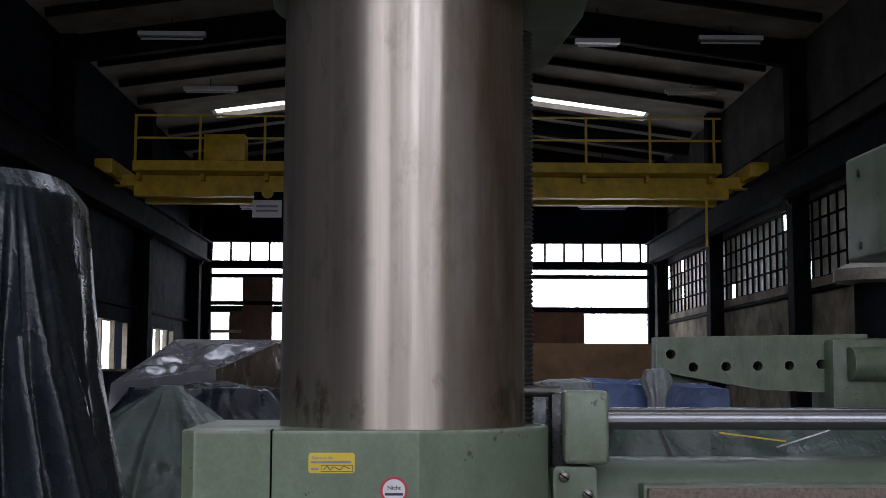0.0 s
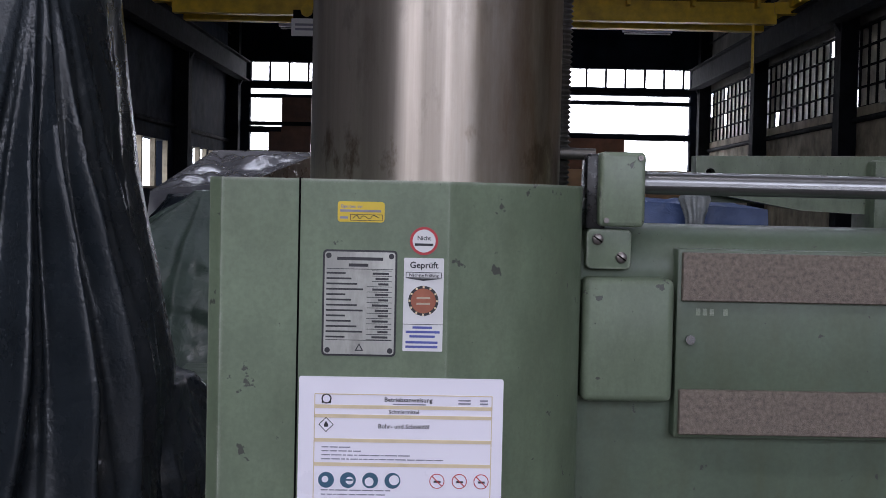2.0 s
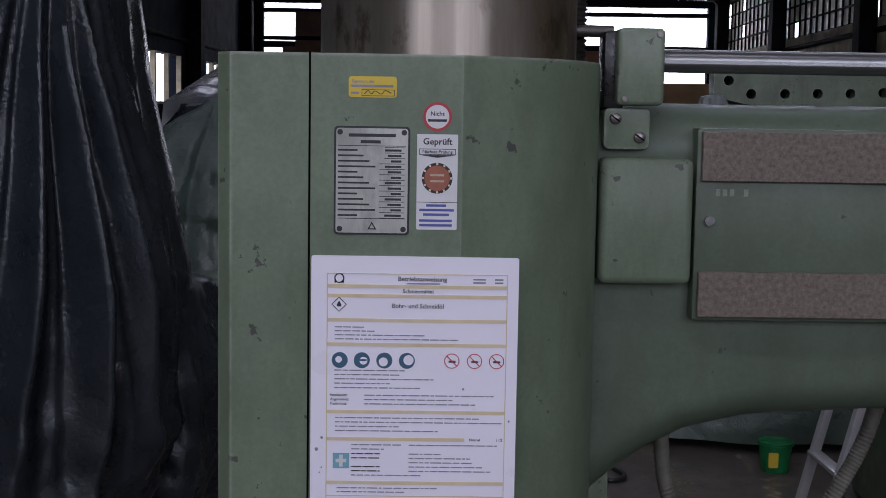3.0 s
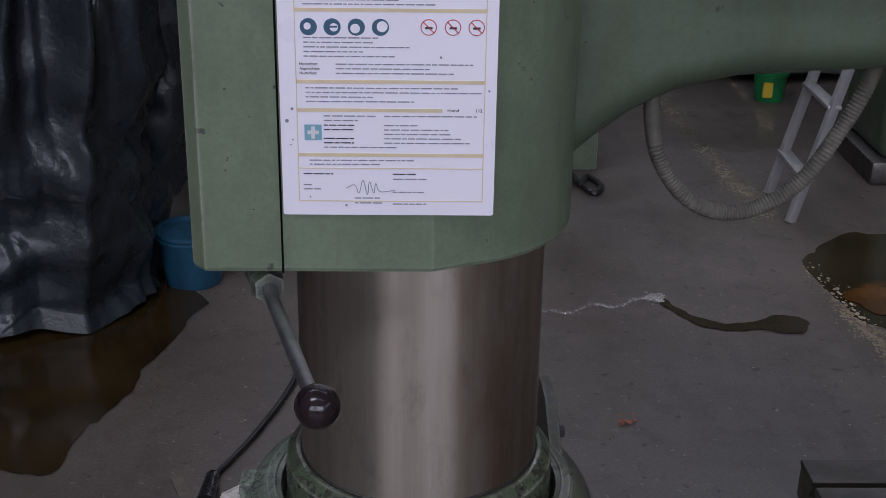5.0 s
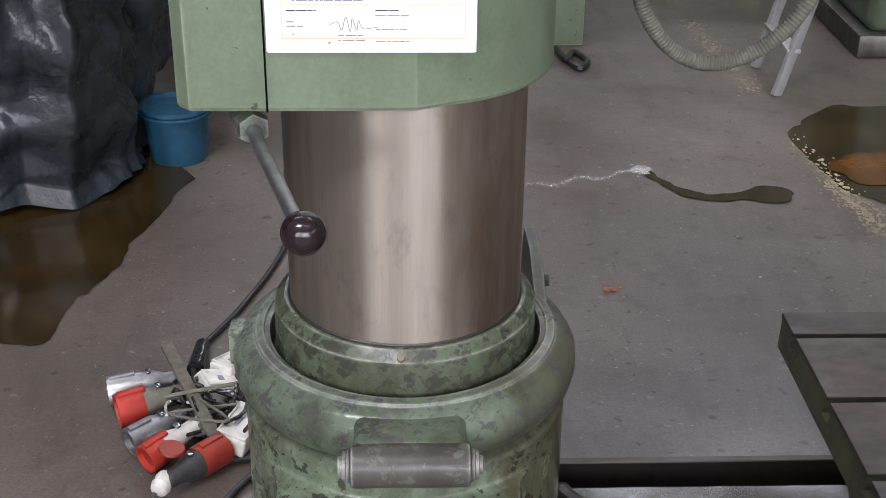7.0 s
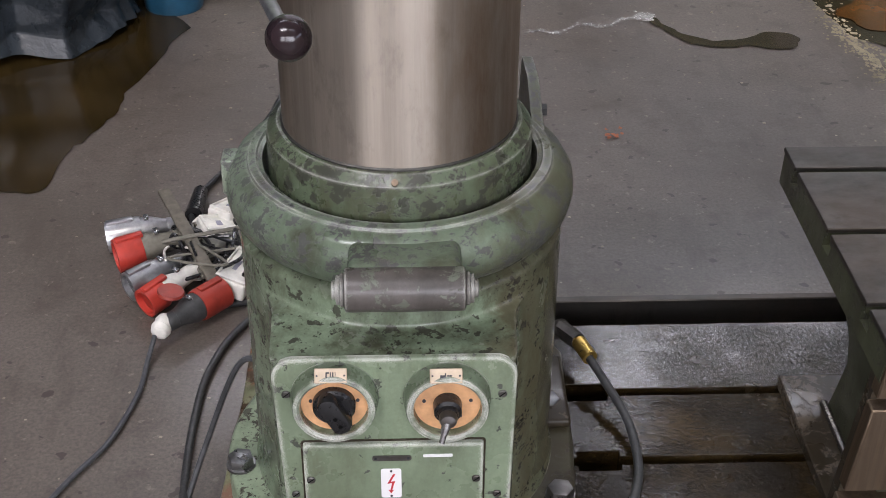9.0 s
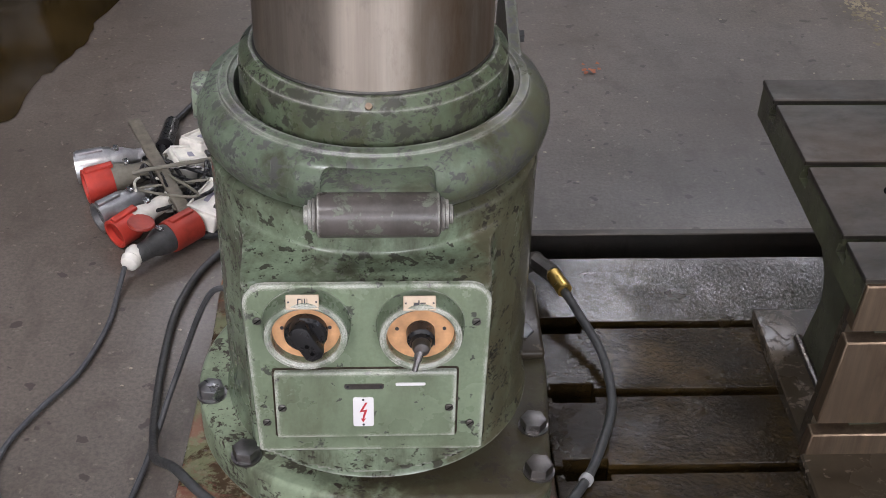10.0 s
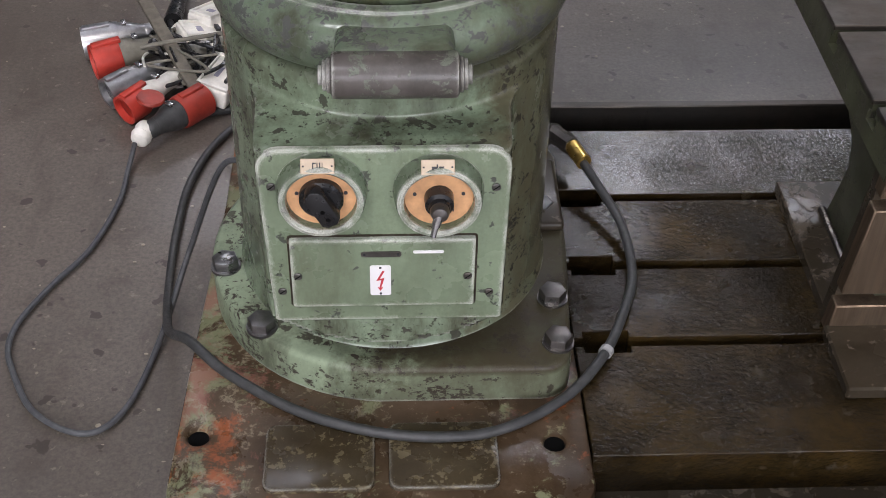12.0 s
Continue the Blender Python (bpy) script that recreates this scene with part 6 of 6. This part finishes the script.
ladder = thing("step_ladder", "aluminium step ladder standing on the floor", "ladder")
for dx in (0.0, 0.30):
    a, b_ = Vector((1.325, 2.86, 0.0)), Vector((1.73, 3.07, 1.3))
    off = Vector((0, 0.3, 0)) * (dx / 0.3)
    bm = box(-0.01, 0.01, -0.02, 0.02, 0, (b_ - a).length, 0.002, m=Matrix.Translation(a + off) @ (b_ - a).to_track_quat('Z', 'Y').to_matrix().to_4x4())
    part("rail", bm, M_ladder, ladder)
for k in range(5):
    u = 0.12 + 0.19 * k
    c = a.lerp(b_, u) + Vector((0, 0.15, 0))
    bm = box(-0.16, 0.16, -0.025, 0.025, -0.008, 0.008, 0.003, m=Matrix.Translation(c) @ Matrix.Rotation(radians(90), 4, 'Z'))
    part("step", bm, M_ladder, ladder)


def blot(name, label, pts, mat, z, seed, category="puddle"):
    """A flat pool with a ragged edge."""
    p = smooth_path([(x, y, 0) for x, y in pts] + [(*pts[0], 0)], 8)[:-1]
    c = sum(p, Vector()) / len(p)
    poly = []
    for q in p:
        nn = noise.noise(q * 9 + Vector((seed, 0, 0))) * 0.03 + noise.noise(q * 30 + Vector((seed, 3, 0))) * 0.012
        poly.append(q + (q - c).normalized() * nn)
    bm = bmesh.new()
    vs = [bm.verts.new((q.x, q.y, z)) for q in poly]
    es = [bm.edges.new((vs[k], vs[(k + 1) % len(vs)])) for k in range(len(vs))]
    bmesh.ops.triangle_fill(bm, edges=es, use_beauty=True)
    return solid(name, bm, mat, label, category, kind="stuff", smooth=0)


blot("oil_puddle", "brown oil puddle on the floor by the covered machine", [(-0.62, 2.15), (-0.69, 1.9), (-0.74, 1.62), (-0.8, 1.42), (-0.86, 1.2), (-1.0, 1.22), (-1.5, 1.1), (-1.9, 1.6), (-1.6, 2.3), (-0.9, 2.5)], M_oil, 0.003, 1)
blot("oil_puddle", "thin brown trickle of oil on the floor", [(0.75, 2.18), (0.79, 2.07), (0.87, 1.985), (0.95, 1.96), (1.01, 1.99), (1.07, 1.955), (1.13, 1.96), (1.145, 2.06), (1.06, 2.08), (0.99, 2.035), (0.9, 2.03), (0.81, 2.09), (0.77, 2.19)], M_oil_dark, 0.004, 5)
blot("oil_puddle", "dark oil puddle on the floor by the ladder", [(1.29, 2.17), (1.35, 2.02), (1.52, 1.95), (1.8, 2.1), (1.9, 2.6), (1.6, 2.75), (1.36, 2.64), (1.27, 2.4)], M_oil_dark, 0.003, 9)
blot("rusty_puddle", "orange-brown rusty water in the puddle", [(1.31, 2.2), (1.42, 2.08), (1.7, 2.1), (1.75, 2.3), (1.55, 2.36), (1.37, 2.28)], M_rusty_oil, 0.005, 13)

# worn yellow floor line, cracked joint and litter
rng = random.Random(7)
bm = bmesh.new()


def flake(bm, x, y, r, z=0.003):
    k = rng.randint(5, 7)
    a0 = rng.uniform(0, 6)
    bm.faces.new([bm.verts.new((x + r * rng.uniform(0.4, 1) * math.cos(a0 + 6.283 * j / k), y + 1.4 * r * rng.uniform(0.4, 1) * math.sin(a0 + 6.283 * j / k), z)) for j in range(k)])


for k in range(5200):
    y = rng.uniform(1.45, 5.6)
    if noise.noise(Vector((y * 1.7, 0, 0))) + 0.25 < rng.uniform(0, 0.6):
        continue
    flake(bm, 1.32 - 0.075 * (y - 1.98) + rng.gauss(0, 0.026), y, rng.uniform(0.0015, 0.009), 0.002 + 0.0000003 * k)
solid("floor_line", bm, plain("worn_yellow_line", (0.3, 0.26, 0.175), 0.7, 0, 0.5, 8, 0.1), "worn yellowish painted floor line, mostly gone", "floor marking", kind="stuff", smooth=0)
bm = bmesh.new()
for k in range(140):
    flake(bm, 1.55 + rng.gauss(0, 0.018), rng.uniform(3.9, 6.5), rng.uniform(0.008, 0.022), 0.002 + 0.000003 * k)
solid("floor_line", bm, M_wall, "second pale worn floor line", "floor marking", kind="stuff", smooth=0)
# wet crack: bright flakes are its glints, put into the colour
bm = bmesh.new()
for k in range(150):
    u = rng.random()
    x = 0.36 + 0.38 * u
    y = 2.08 + 0.12 * u + 0.02 * math.sin(17 * u) + rng.gauss(0, 0.006)
    flake(bm, x, y, rng.uniform(0.002, 0.008), 0.003 + 0.000002 * k)
for k in range(60):
    flake(bm, 0.735 + rng.gauss(0, 0.014), 2.205 + rng.gauss(0, 0.016), rng.uniform(0.004, 0.012), 0.004 + 0.000004 * k)
solid("wet_crack", bm, plain("painted_wet_glint", (0.75, 0.73, 0.7), 0.2, 0.6, 0.3, 60, 0.3), "wet crack in the floor, its glints painted as pale flakes", "crack", kind="stuff", smooth=0)
bm = bmesh.new()
for k in range(260):
    x, y = rng.uniform(-1.1, 1.3), rng.uniform(-0.3, 3.2)
    r = rng.uniform(0.0015, 0.004)
    bmesh.ops.create_icosphere(bm, subdivisions=1, radius=r, matrix=Matrix.Translation((x, y, r * 0.5)) @ Matrix.Diagonal((1.3, rng.uniform(0.4, 1.5), 0.35, 1)))
solid("floor_litter", bm, plain("pale_chips", (0.3, 0.26, 0.2), 0.6, 0, 0.5, 30, 0), "pale chips and crumbs scattered on the floor", "litter", kind="stuff", smooth=0)
bm = bmesh.new()
for k in range(12):
    flake(bm, 0.535 + rng.gauss(0, 0.012), 1.45 + rng.gauss(0, 0.012), 0.007, 0.004 + 0.0005 * k)
solid("orange_scrap", bm, plain("orange_leaf", (0.4, 0.12, 0.05), 0.6, 0, 0.3, 30, 0), "small orange scrap on the floor", "litter", smooth=0)
